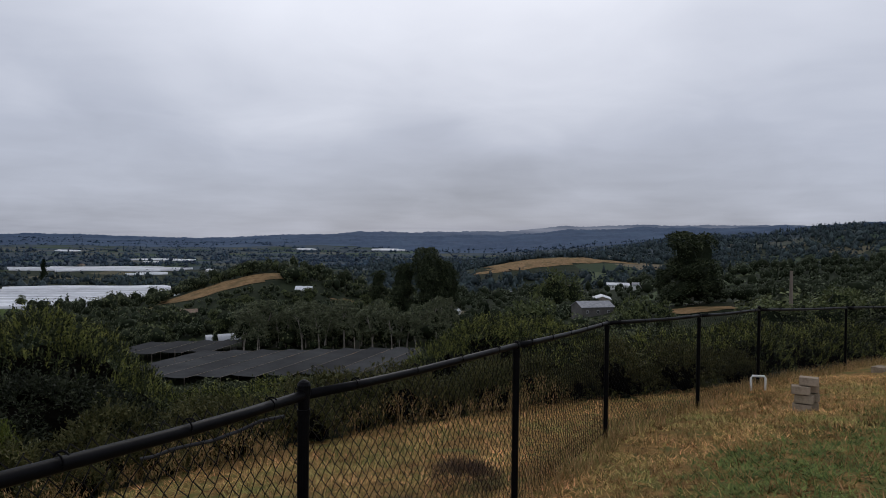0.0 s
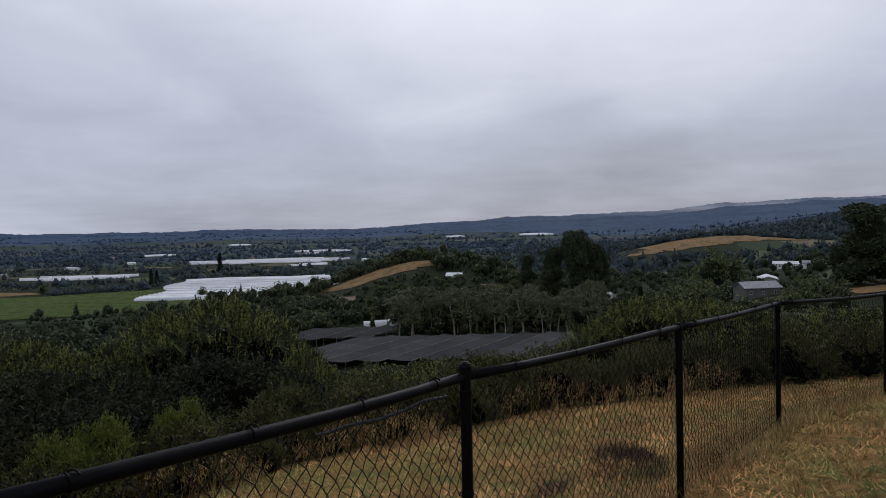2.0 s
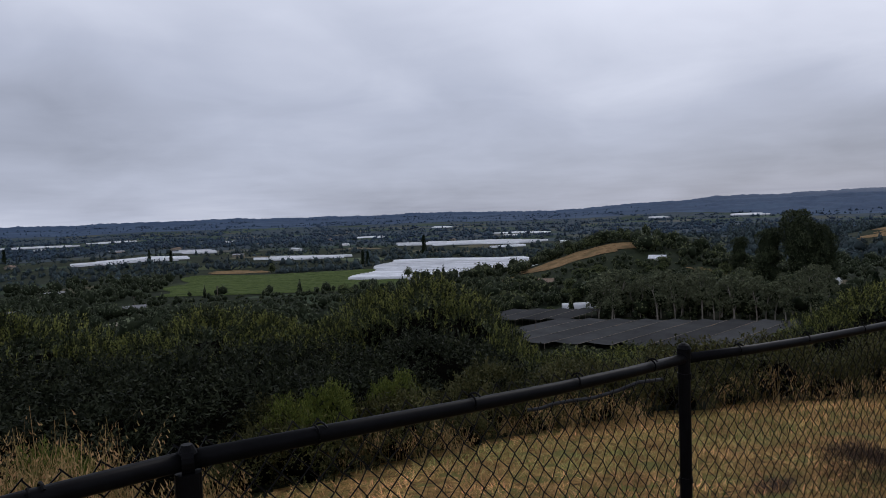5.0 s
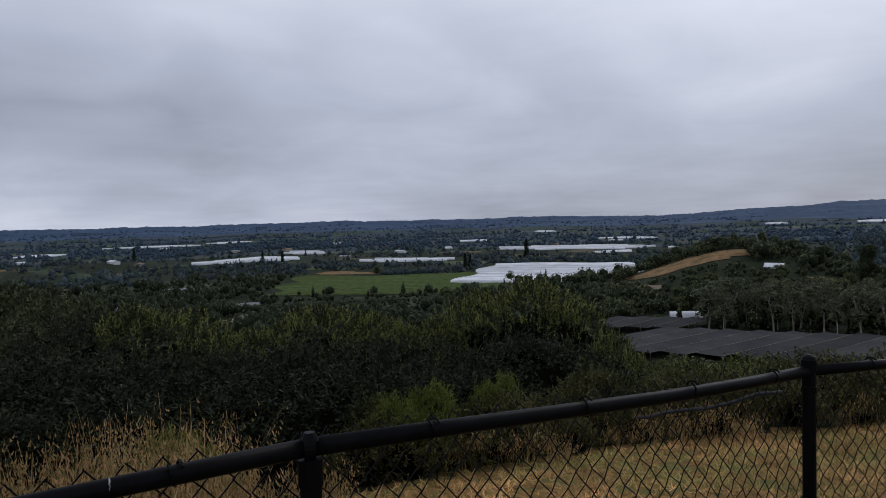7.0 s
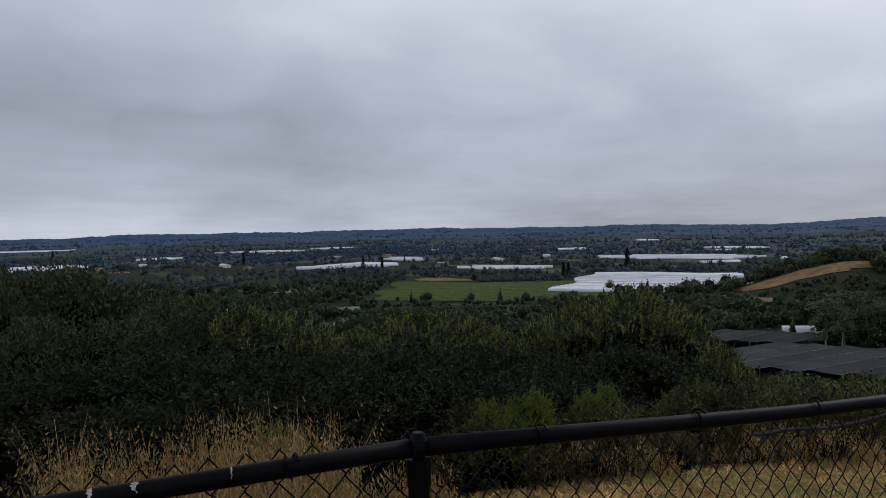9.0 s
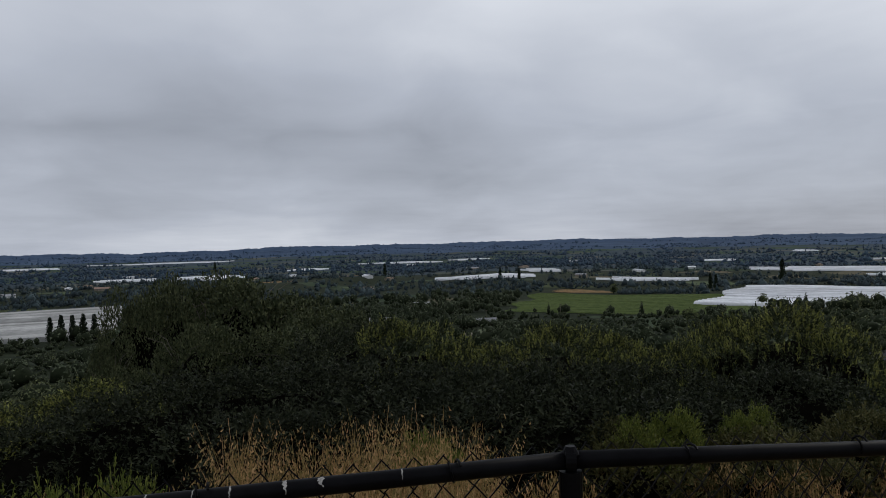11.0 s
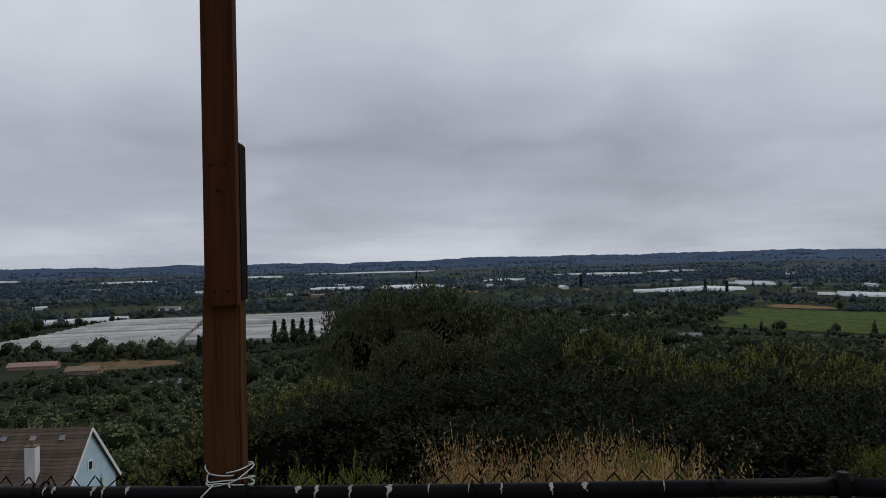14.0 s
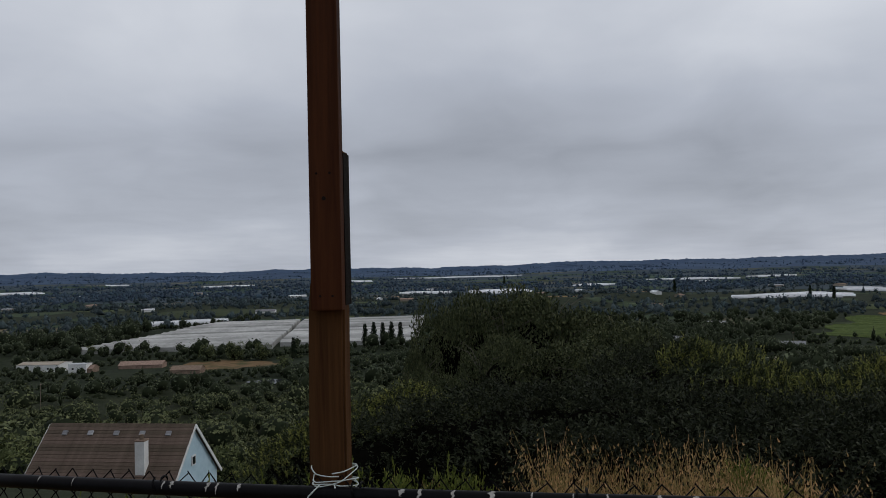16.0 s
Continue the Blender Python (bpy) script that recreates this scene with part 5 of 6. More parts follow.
for s in (-1, 1):
    run = math.hypot(D / 2 + 0.4, RF * (D / 2 + 0.4) / (D / 2))
    slope = part("roof", box(bmesh.new(), (W + 0.5, run, 0.16)), "brown_shingle", home, "brown shingle roof slope")
    slope.matrix_basis = pose(0, s * (D / 4 + 0.2), H + RF / 2 + 0.1 - RF * 0.4 / D, -s * PITCH, 0, 0)
    for k in range(22):
        row = part("shingle_course", box(bmesh.new(), (W + 0.54, 0.30, 0.03)), "brown_shingle", slope)
        row.matrix_basis = pose(0.01 * (k % 3), s * (-run / 2 + 0.16 + k * (run - 0.3) / 21), 0.095, 3.0 * s, 0, 0)
    for q in (-W / 2 - 0.28, W / 2 + 0.28):
        board = part("barge_board", box(bmesh.new(), (0.05, run, 0.26)), "white_paint", home)
        board.matrix_basis = pose(q, s * (D / 4 + 0.2), H + RF / 2 + 0.06 - RF * 0.4 / D, -s * PITCH, 0, 0)
chim = part("chimney", box(bmesh.new(), (0.78, 0.66, 3.4), (0, 0, 0), 0.02), "white_paint", home, "white clad chimney")
chim.location = (3.3, -2.9, H + 2.35)
part("chimney_cap", box(bmesh.new(), (0.84, 0.72, 0.12), (0, 0, 1.76), 0.02), "rust_roof", chim)
part("flue", tube(bmesh.new(), [(0, 0, 1.8), (0, 0, 2.2)], 0.16, 10), "rust_roof", chim)
for k in range(5):
    vent = part("roof_vent", box(bmesh.new(), (0.45, 0.4, 0.12), (0, 0, 0), 0.02), "grey_roof", home)
    vent.matrix_basis = pose(-W / 2 + 1.5 + k * 2.25, -0.75, H + RF - 0.75 * RF / (D / 2) + 0.35, PITCH, 0, 0)
for yy, zz, w, h in ((-1.2, 1.7, 1.1, 1.5), (1.3, 1.7, 1.1, 1.5), (0, 5.0, 0.7, 0.8)):
    win = part("window", box(bmesh.new(), (0.08, w, h), (W / 2 + 0.03, yy, zz)), "white_paint", home)
    part("pane", box(bmesh.new(), (0.05, w - 0.2, h - 0.2), (W / 2 + 0.06, yy, zz)), "dark_pane", win)
for k, sx in enumerate((-1.6, 1.0)):  # small front gables low on the roof
    bm = bmesh.new()
    v = [bm.verts.new(p) for p in ((-1.3, -0.9, -0.9), (1.3, -0.9, -0.9), (0, -0.9, 0.45), (-1.3, 2.2, -0.9), (1.3, 2.2, -0.9), (0, 2.2, 0.45))]
    for f in ((0, 1, 2), (3, 5, 4), (0, 2, 5, 3), (1, 4, 5, 2), (0, 3, 4, 1)):
        bm.faces.new([v[i] for i in f])
    dormer = part("dormer", bm, "brown_shingle", home)
    dormer.location = (sx, -D / 2 - 0.1, H + 0.75)
    for s in (-1, 1):
        part("barge_board", tube(bmesh.new(), [(s * 1.35, -0.93, -0.92), (0, -0.93, 0.5)], 0.07, 6), "white_paint", dormer)

# white packing shed and low rusty barns by the greenhouses
x, y = spot(146.2, -6.7)
shed = house(x, y, 115, 22, 13, 4.2, 0.8, "white_paint", "pale_soil", "white flat-roofed packing shed", "shed", 2, 0.2)
for yaw, el, turn, w in ((139.9, -7.0, 122, 22), (136.8, -7.6, 118, 14), (143.6, -7.0, 118, 9)):
    x, y = spot(yaw, el)
    house(x, y, turn, w, 8, 2.2, 1.6, "rust_roof", "rust_roof", "long low barn with rusty metal roof", "barn", 0, 0.3)
x, y = spot(144.0, -7.0)
house(x, y, 115, 9, 6, 4.6, 0.3, "white_paint", "white_film", "white box-shaped annex beside the packing shed", "shed", 2, 0.1)
x, y = spot(130.8, -8.7)
patch("pond", "small dull pond among bushes", "pond", "water", 130.8, -8.7, 9, 6, 125, lift=0.5)
clear(x, y, 13, 9, 0)
clear(*polar(131.6, math.hypot(x, y) - 22), 12, 18, 131.6)

# poles
def utility_pole(x, y, h, arms, label):
    ob = thing("utility_pole", label, "pole", "utility poles", at=(x, y, gz(x, y)))
    part("shaft", tube(bmesh.new(), [(0, 0, -1), (0, 0, h * 0.5), (0, 0, h)], [0.11, 0.10, 0.08], 10), "pole_wood", ob)
    for k in range(arms):
        part("crossarm", box(bmesh.new(), (2.2, 0.12, 0.14), (0, 0.12, h - 0.5 - 0.9 * k), 0.01, 35), "pole_wood", ob)
    return ob


x, y = polar(14.05, 44)
utility_pole(x, y, 0.15 - gz(x, y), 0, "bare grey wooden pole below the fence")
for yaw, el, h in ((97.2, -6.0, 9), (91.2, -6.8, 10), (146.5, -9.3, 9), (85.3, -6.0, 8), (60.5, -10.2, 8), (46.6, -8.7, 9)):
    x, y = spot(yaw, el)
    utility_pole(x, y, h, 1 if yaw > 62 else 0, "wooden utility pole among valley trees")

# concrete blocks stacked on the dry grass and a white pipe hoop at the fence
BX, BY = -2.30, 8.98
stack = gz(BX, BY)
for k, (dx, dy, dz, turn, big) in enumerate(((0, 0, 0, 12, 1), (0.02, 0.02, 0.105, 6, 1), (-0.015, 0.0, 0.21, 15, 1), (0.06, 0.05, 0.315, 8, 1), (0.03, 0.20, 0.21, 20, 1), (0.04, 0.20, 0.105, 16, 1), (0.03, 0.20, 0.0, 18, 1))):
    b = part("concrete_block", box(bmesh.new(), (0.20, 0.14, 0.095), (0, 0, 0.05), 0.008), "concrete_block")
    b.matrix_basis = pose(BX + dx, BY + dy, stack + dz, 0, 0, turn)
    tagged(b, "tan concrete wall block in a loose stack", "block", "stacked blocks")
for k, (x, y, turn) in enumerate(((-2.42, 15.1, 75),)):
    b = part("concrete_block", box(bmesh.new(), (0.34, 0.2, 0.12), (0, 0, 0.04), 0.008), "concrete_block")
    b.matrix_basis = pose(x, y, gz(x, y) + 0.0, 0, 0, turn)
    tagged(b, "tan concrete block lying half sunk in the grass", "block")
x, y = -3.38, 11.0
hoop = part("pipe_hoop", tube(bmesh.new(), [(-0.10, 0, -0.1), (-0.10, 0, 0.20), (-0.085, 0, 0.225), (0.085, 0, 0.225), (0.10, 0, 0.20), (0.10, 0, -0.1)], 0.017, 10), "pvc", smooth=True)
hoop.matrix_basis = pose(x, y, gz(x, y), 0, 0, 30)
tagged(hoop, "white plastic pipe hoop standing in the dry grass", "pipe hoop")


# ---- trees over the hillside and valley ----
# rows that can be told apart
for k in range(62):  # eucalyptus row behind the shade cloth
    x, y = polar(39.5 + k * 0.265 + rng.uniform(-0.3, 0.3), 298 + 5 * math.sin(k * 1.3) + rng.uniform(0, 30))
    place(eucs[k % 4], x, y, rng.uniform(0, 360), rng.uniform(0.62, 1.08), 0.2, group="eucalyptus row", widen=rng.uniform(0.9, 1.4))
talls = [tree_model("tall_tree", "huge dark eucalyptus with a dense billowing crown", 91 + k, 6.5, 24.0, 7500, "tall_leaf", 0.75, 26, 0.06, 0.5, 0.6, sub=3, shrink=0.86) for k in range(2)]
for k, (yaw, d, el, w) in enumerate(((20.9, 320, 0.85, 1.6), (22.9, 330, -2.0, 0.9), (19.2, 330, -2.2, 0.8), (41.0, 420, -0.6, 0.9), (43.2, 425, -1.9, 0.95), (39.6, 428, -1.7, 0.8), (45.2, 440, -2.5, 0.9), (50.6, 465, -2.1, 0.95), (52.2, 470, -2.4, 0.8), (48, 455, -2.6, 0.9))):
    x, y = polar(yaw, d)
    h = SURVEY[2] + d * math.tan(radians(el)) - gz(x, y) + 0.4
    place(talls[k % 2], x, y, yaw * 7, h / 24.0, 0.4, group="tall trees", widen=w)
for yaw, el, h in ((69.2, -3.3, 24), (74.1, -3.9, 15), (73.7, -3.9, 14), (99.2, -2.5, 20), (120.6, -6.3, 15), (121.3, -6.4, 16), (122.0, -6.3, 15), (122.7, -6.4, 16), (123.4, -6.3, 14.5), (129.0, -7.0, 12), (150, -4.0, 14), (112.2, -1.7, 22), (88.5, -3.0, 14), (90, -2.9, 14), (36.5, -7.0, 12)):
    x, y = spot(yaw, el)
    place(spires[int(yaw * 10) % 2], x, y, yaw * 11, h / 13.0, 0.2, group="cypresses")
clear(*polar(50, 283), 62, 17, 50)
for k in range(170):
    yaw, d = rng.uniform(44, 63), rng.uniform(318, 510)
    x, y = polar(yaw, d)
    h = 6.5 * rng.uniform(0.55, 1.1)
    if yaw > 52.5 and d < 450:
        h = min(h, SURVEY[2] + d * math.tan(radians(-4.1 - 0.06 * (yaw - 52.5) ** 1.4)) - gz(x, y))
    if is_clear(x, y) and h > 2.2:
        place(oaks[k % 4], x, y, rng.uniform(0, 360), h / 6.5, 0.2, group="trees on the knoll", widen=1.2)
for yaw, d, el, w in ((24.6, 215, -4.0, 1.0), (25.4, 205, -4.9, 1.1), (22.9, 225, -4.4, 1.0), (32.5, 230, -4.2, 1.2), (33.6, 215, -4.9, 1.2), (31.3, 400, -2.2, 1.2), (30.2, 410, -2.6, 1.3)):
    x, y = polar(yaw, d)
    place(oaks[int(yaw * 10) % 4], x, y, yaw * 13, (SURVEY[2] + d * math.tan(radians(el)) - gz(x, y)) / 6.5, 0.2, group="field trees", widen=0.7 * w)
for yaw, el, h in ((143.3, -5.9, 7), (140.9, -6.0, 7.5), (135.4, -6.8, 9.5), (133.4, -6.9, 11), (131.4, -7.0, 10), (129.8, -8.2, 9), (81.2, -4.2, 9), (75.5, -6.6, 9), (70.5, -5.1, 9), (64.5, -5.2, 8)):
    x, y = spot(yaw, el)
    place(oaks[int(yaw * 10) % 4], x, y, yaw * 13, h / 6.5, 0.2, group="field trees")


def scatter(n, y0, y1, d0, d1):
    yaw = rs.uniform(y0, y1, n)
    d = np.sqrt(rs.uniform(d0 * d0, d1 * d1, n))
    x, y = SURVEY[0] - d * np.sin(np.radians(yaw)), SURVEY[1] + d * np.cos(np.radians(yaw))
    ok = is_clear(x, y)
    return x[ok], y[ok]


# tree tops stay under these elevations, so that the fields and the house beyond stay in sight
CAP_YAW = [0, 16, 17.5, 22.5, 31, 33, 40, 43, 62, 66, 74, 77, 90, 95, 110, 122, 133, 134, 149, 150, 160]
CAP_NEAR = [-3.2, -3.8, -7.0, -7.0, -7.0, -7.0, -7.0, -11.2, -11.2, -8.5, -7.5, -7.0, -7.5, -6.8, -6.0, -9.0, -9.5, -15.0, -15.0, -9.0, -9.0]
CAP_MID = [-2.0, -2.8, -6.0, -6.2, -6.3, -4.2, -4.0, -10.6, -10.6, -5.5, -5.4, -6.4, -6.4, -6.0, -5.0, -7.6, -9.0, -9.0, -9.0, -8.6, -8.0]
CAP_FAR = [-1.6, -2.2, -3.0, -4.4, -4.4, -3.0, -3.2, -4.6, -5.0, -5.1, -5.1, -6.1, -6.1, -5.2, -4.4, -6.8, -7.4, -7.4, -7.4, -7.2, -7.0]


def cap_height(x, y):
    px, py = np.asarray(x) - SURVEY[0], np.asarray(y) - SURVEY[1]
    r, b = np.hypot(px, py), np.degrees(np.arctan2(-px, py))
    el = np.where(r < 66, np.interp(b, CAP_YAW, CAP_NEAR), np.where(r < 250, np.interp(b, CAP_YAW, CAP_MID), np.interp(b, CAP_YAW, CAP_FAR)))
    room = SURVEY[2] + r * np.tan(np.radians(el)) - ground(x, y)
    room = np.where((room < 1.5) & (r > 250), 4.5, room)
    return np.where(r < 440, room, 99.0)


for lo, hi, n in ((35, 80, 60), (80, 135, 150)):
    x, y = scatter(n, 2, 154, lo, hi)
    caps = cap_height(x, y)
    for k in range(len(x)):
        h = min(6.5 * rng.uniform(0.55, 1.05), float(caps[k]))
        if h > 1.6:
            place(oaks[k % 4], x[k], y[k], rng.uniform(0, 360), h / 6.5, 0.2, group="hillside trees", widen=rng.uniform(0.95, 1.3) * max(1.0, (4.0 / h) ** 0.7))


def hedgerows(n, y0, y1, d0, d1, long0, long1, step):
    """Trees in lines between the fields, most of them running across the valley."""
    yaw = rs.uniform(y0, y1, n)
    d = 1 / rs.uniform(1 / d1, 1 / d0, n)
    half = rs.uniform(long0, long1, n) / 2
    turn = np.radians(yaw + np.where(rs.uniform(0, 1, n) < 0.75, rs.normal(size=n) * 9, rs.uniform(0, 180, n)))
    count = np.maximum(2, (2 * half / step).astype(int))
    k = np.repeat(np.arange(n), count)
    q = rs.uniform(-1, 1, len(k)) * half[k]
    x = SURVEY[0] - d[k] * np.sin(np.radians(yaw[k])) + q * np.cos(turn[k]) + rs.normal(size=len(k)) * 2.5
    y = SURVEY[1] + d[k] * np.cos(np.radians(yaw[k])) + q * np.sin(turn[k]) + rs.normal(size=len(k)) * 2.5
    ok = is_clear(x, y)
    return x[ok], y[ok]


def thinned(x, y, gaps):
    """Keeps clumps of a scatter and leaves clearings."""
    clump = np.sin(x / 60) * np.sin(y / 47) + 0.6 * np.sin(x / 23 + y / 31)
    keep = clump + rs.normal(size=len(x)) * 0.5 > gaps
    return x[keep], y[keep]


def far_trees(name, label, xy, h0, h1, tris, mat, size=0.30, body=1, pointed=0.10, wide=1.0):
    """Woods too far off to count."""
    x, y = xy
    n = len(x)
    h = rs.uniform(h0, h1, n) * rs.choice([0.7, 0.9, 1.0, 1.45], n)
    h = np.minimum(h, cap_height(x, y))
    x, y, h = x[h > 0.9], y[h > 0.9], h[h > 0.9]
    n = len(x)
    w = np.maximum(h, min(3.5, h1)) * rs.uniform(0.38, 0.65, n) * wide
    z = ground(x, y)
    # each crown: a lumpy body with loose leaf clusters on it
    ball = bmesh.new()
    if body:
        bmesh.ops.create_icosphere(ball, subdivisions=body, radius=1)
    else:
        bmesh.ops.create_cone(ball, segments=5, radius1=1.0, radius2=0.45, depth=1.3, cap_ends=True)
        bmesh.ops.triangulate(ball, faces=ball.faces)
    bv = np.array([q.co[:] for q in ball.verts])
    bf = np.array([[q.index for q in f.verts] for f in ball.faces])
    ball.free()
    nb = len(bv)
    half = np.stack([w, w, h * 0.52], -1)
    mid = np.stack([x, y, z + h * 0.48], -1)
    cone = rs.uniform(0, 1, n) < pointed  # a few pointed ones
    lobes = rs.normal(size=(n, 6, 3)) + np.array((0, 0, 0.4))
    lobes /= np.linalg.norm(lobes, axis=2)[:, :, None]

    def swell(u):
        """How far each crown reaches in the directions u: rounded lobes with hollows between."""
        near = np.max(np.einsum("nkc,njc->nkj", u, lobes), axis=2)
        s = 0.66 + 0.36 * np.exp((near - 1) / 0.13)
        taper = np.where(cone[:, None], 0.5 * (1.05 - u[..., 2]) * 0.6 + 0.05, s)
        return np.stack([taper, taper, np.where(cone[:, None], 1.0, s)], -1)

    half[cone, :2] = np.minimum(half[cone, :2], h[cone, None] * 0.45)
    bu = np.broadcast_to(bv[None], (n, nb, 3))
    cv = mid[:, None] + bu * half[:, None] * swell(bu) * rs.uniform(0.72, 0.96, (n, nb, 1))
    faces = (bf[None] + (np.arange(n) * nb)[:, None, None]).reshape(-1, 3)
    v = rs.normal(size=(n, tris, 3)) + np.array((0, 0, 0.35))
    v /= np.linalg.norm(v, axis=2)[:, :, None]
    c = mid[:, None] + v * half[:, None] * swell(v) * rs.uniform(0.90, 1.06, (n, tris, 1))
    nrm = v + rs.normal(size=v.shape) * 0.40
    nrm /= np.linalg.norm(nrm, axis=2)[:, :, None]
    a = np.cross(nrm, rs.normal(size=c.shape))
    a /= np.linalg.norm(a, axis=2)[:, :, None] + 1e-9
    b = np.cross(nrm, a)
    sz = (size * w)[:, None, None] * rs.uniform(0.6, 1.5, (n, tris, 1))
    loose = np.stack([c + a * sz, c - a * sz * 0.5 + b * sz * 0.8, c - a * sz * 0.5 - b * sz * 0.8], 2).reshape(-1, 3)
    co = np.concatenate([cv.reshape(-1, 3), loose])
    idx = np.concatenate([faces.reshape(-1), n * nb + np.arange(len(loose))]).astype(np.int32)
    mesh = bpy.data.meshes.new(name)
    mesh.vertices.add(len(co))
    mesh.vertices.foreach_set("co", co.reshape(-1).astype(np.float32))
    mesh.loops.add(len(idx))
    mesh.loops.foreach_set("vertex_index", idx)
    mesh.polygons.add(len(idx) // 3)
    mesh.polygons.foreach_set("loop_start", np.arange(0, len(idx), 3, dtype=np.int32))
    mesh.update(calc_edges=True)
    mesh.materials.append(M[mat])
    # nearer woods have crown bodies in the painted shade colour
    mesh.materials.append(M["shaded_inner_leaf" if mat in ("valley_leaf", "vale_leaf") else mat])
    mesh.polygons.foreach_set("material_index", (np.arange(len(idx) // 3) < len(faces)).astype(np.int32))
    return tagged(new(name, mesh), label, "woods", kind="stuff")


def woods(n, y0, y1, d0, d1, gaps):
    return thinned(*scatter(n, y0, y1, d0, d1), gaps)


def both(p, q):
    return np.concatenate([p[0], q[0]]), np.concatenate([p[1], q[1]])


far_trees("hillside_trees", "dense dark trees on the lower hillside", woods(1900, 2, 154, 130, 270, -1.2), 3.5, 7, 165, "valley_leaf", 0.08, 1, 0.04, 1.1)
far_trees("knoll_trees", "dense trees over the flank of the knoll", woods(800, 40, 66, 300, 520, -1.6), 4.0, 8.0, 80, "valley_leaf", 0.09, 1, 0.06, 1.0)
belt = hedgerows(14, 140, 149, 540, 640, 40, 70, 3.5)
far_trees("shelter_belt", "tall dark trees beside the greenhouse range", belt, 8, 12, 66, "vale_leaf", 0.09, 1, 0.15, 0.7)
q = np.linspace(0, 1, 60)
near_end, far_end = np.array(polar(140.5, 628)), np.array(polar(131.5, 728))
line = near_end[None] + (far_end - near_end)[None] * q[:, None] + rs.normal(size=(60, 2)) * 1.2
far_trees("hedge", "dark hedge along the back of the greenhouses", (line[:, 0], line[:, 1]), 5, 7, 60, "vale_leaf", 0.10, 1, 0.05, 0.9)
far_trees("low_scrub", "low scrub between the trees", woods(5600, 2, 154, 90, 450, -0.8), 1.0, 2.4, 14, "valley_leaf", 0.16, 0, 0.0, 1.4)
far_trees("valley_trees", "dark green trees and hedgerows of the valley floor", both(woods(6200, 2, 154, 270, 620, -0.8), hedgerows(120, 2, 154, 270, 620, 40, 130, 5.0)), 4.0, 8.5, 42, "vale_leaf", 0.11, 1, 0.10, 0.95)
far_trees("valley_trees", "dark green trees and hedgerows farther off", both(woods(4600, 2, 154, 620, 1300, 0.1), hedgerows(230, 2, 154, 620, 1300, 80, 300, 6.0)), 3.5, 8.0, 14, "hazy_far_leaf", 0.20, 0, 0.25, 0.95)
far_trees("far_woods", "distant dark woods below the hills", both(woods(4800, 2, 154, 1300, 2500, -0.1), hedgerows(420, 2, 154, 1300, 2500, 120, 500, 11.0)), 4, 9, 4, "hazy_plain_leaf", 0.25, 0, 0.35, 1.2)
far_trees("far_woods", "dark tree lines on the far plain", hedgerows(110, 50, 154, 2500, 3600, 200, 800, 17.0), 4, 8, 3, "hazy_horizon_leaf", 0.3, 0, 0.4, 1.6)
far_trees("ridge_woods", "dark pointed trees along the wooded ridge", woods(7200, 2, 46, 650, 1650, -1.0), 4.5, 11, 9, "hazy_ridge_leaf", 0.20, 0, 0.45, 0.95)
# the farthest hills, wooded
hq, ha = np.meshgrid(np.linspace(0, 1, 34), np.radians(np.arange(0, 158, 0.14)), indexing="ij")
hstart = np.interp(np.degrees(ha), [40, 62], [2300.0, 3350.0])
hr = hstart * (4690 / hstart) ** hq
hx, hy = SURVEY[0] - hr * np.sin(ha), SURVEY[1] + hr * np.cos(ha)
walkn = np.cumsum(rs.normal(size=hr.shape), axis=1)
walkn = walkn - np.stack([np.convolve(r, np.ones(61) / 61, 'same') for r in walkn])
canopy = np.clip(3.0 + walkn * 1.3, 0, 13) + rs.uniform(0, 3, hr.shape)
far_hills = tagged(new("far_hills", grid_mesh("far_hills", np.stack([hx, hy, ground(hx, hy) + canopy * np.clip((hr - hstart) / 300, 0, 1) + 0.5], -1), "hazy_hill_woods")), "wooded hills at the horizon, coloured blue-dark with haze", "hills", kind="structure")
for m in (*oaks, *eucs, *spires, *talls):
    drop_model(m)


# ---- grass ----
def blades(x, y, length, width, flat, bend=0.4, single=True, low=0.1):
    """Single grass blades, each a bent strip of two quads."""
    n = len(x)
    z = ground(x, y)
    a = rs.uniform(0, 2 * math.pi, n)
    l = length * rs.uniform(0.5, 1.3, n)
    tilt = rs.uniform(low, 1.0, n) * flat
    d = np.stack([np.cos(a) * np.sin(tilt), np.sin(a) * np.sin(tilt), np.cos(tilt)], -1)
    side = np.stack([-np.sin(a), np.cos(a), np.zeros(n)], -1) * (width * 0.5)
    p0 = np.stack([x, y, z - 0.005], -1)
    p1 = p0 + d * (l * 0.55)[:, None]
    p2 = p0 + d * l[:, None] + np.stack([np.cos(a), np.sin(a), -np.ones(n) * 0.6], -1) * (bend * l * 0.3)[:, None]
    if single:
        return np.stack([p0 - side, p0 + side, p2], 1)
    return np.concatenate([np.stack([p0 - side, p0 + side, p1 + side * 0.8, p1 - side * 0.8], 1), np.stack([p1 - side * 0.8, p1 + side * 0.8, p2 + side * 0.15, p2 - side * 0.15], 1)])


def field_points(n, y0, y1, s0, s1):
    y = rs.uniform(y0, y1, n)
    s = rs.uniform(s0, s1, n)
    return np.interp(y, FY, FX) - s, y


def mottled(x, y, bare):
    """Leaves bare and trodden places in a scatter of grass."""
    m = np.sin(5.3 * x + 2.1 * y + 1.2 * np.sin(3.1 * y)) + np.sin(7.9 * y - 3.7 * x + 1.5 * np.sin(4.3 * x)) + 0.7 * np.sin(17 * x + 9 * y) * np.sin(13 * y - 6 * x)
    keep = m + 0.7 * rs.normal(size=len(x)) > bare
    return x[keep], y[keep]


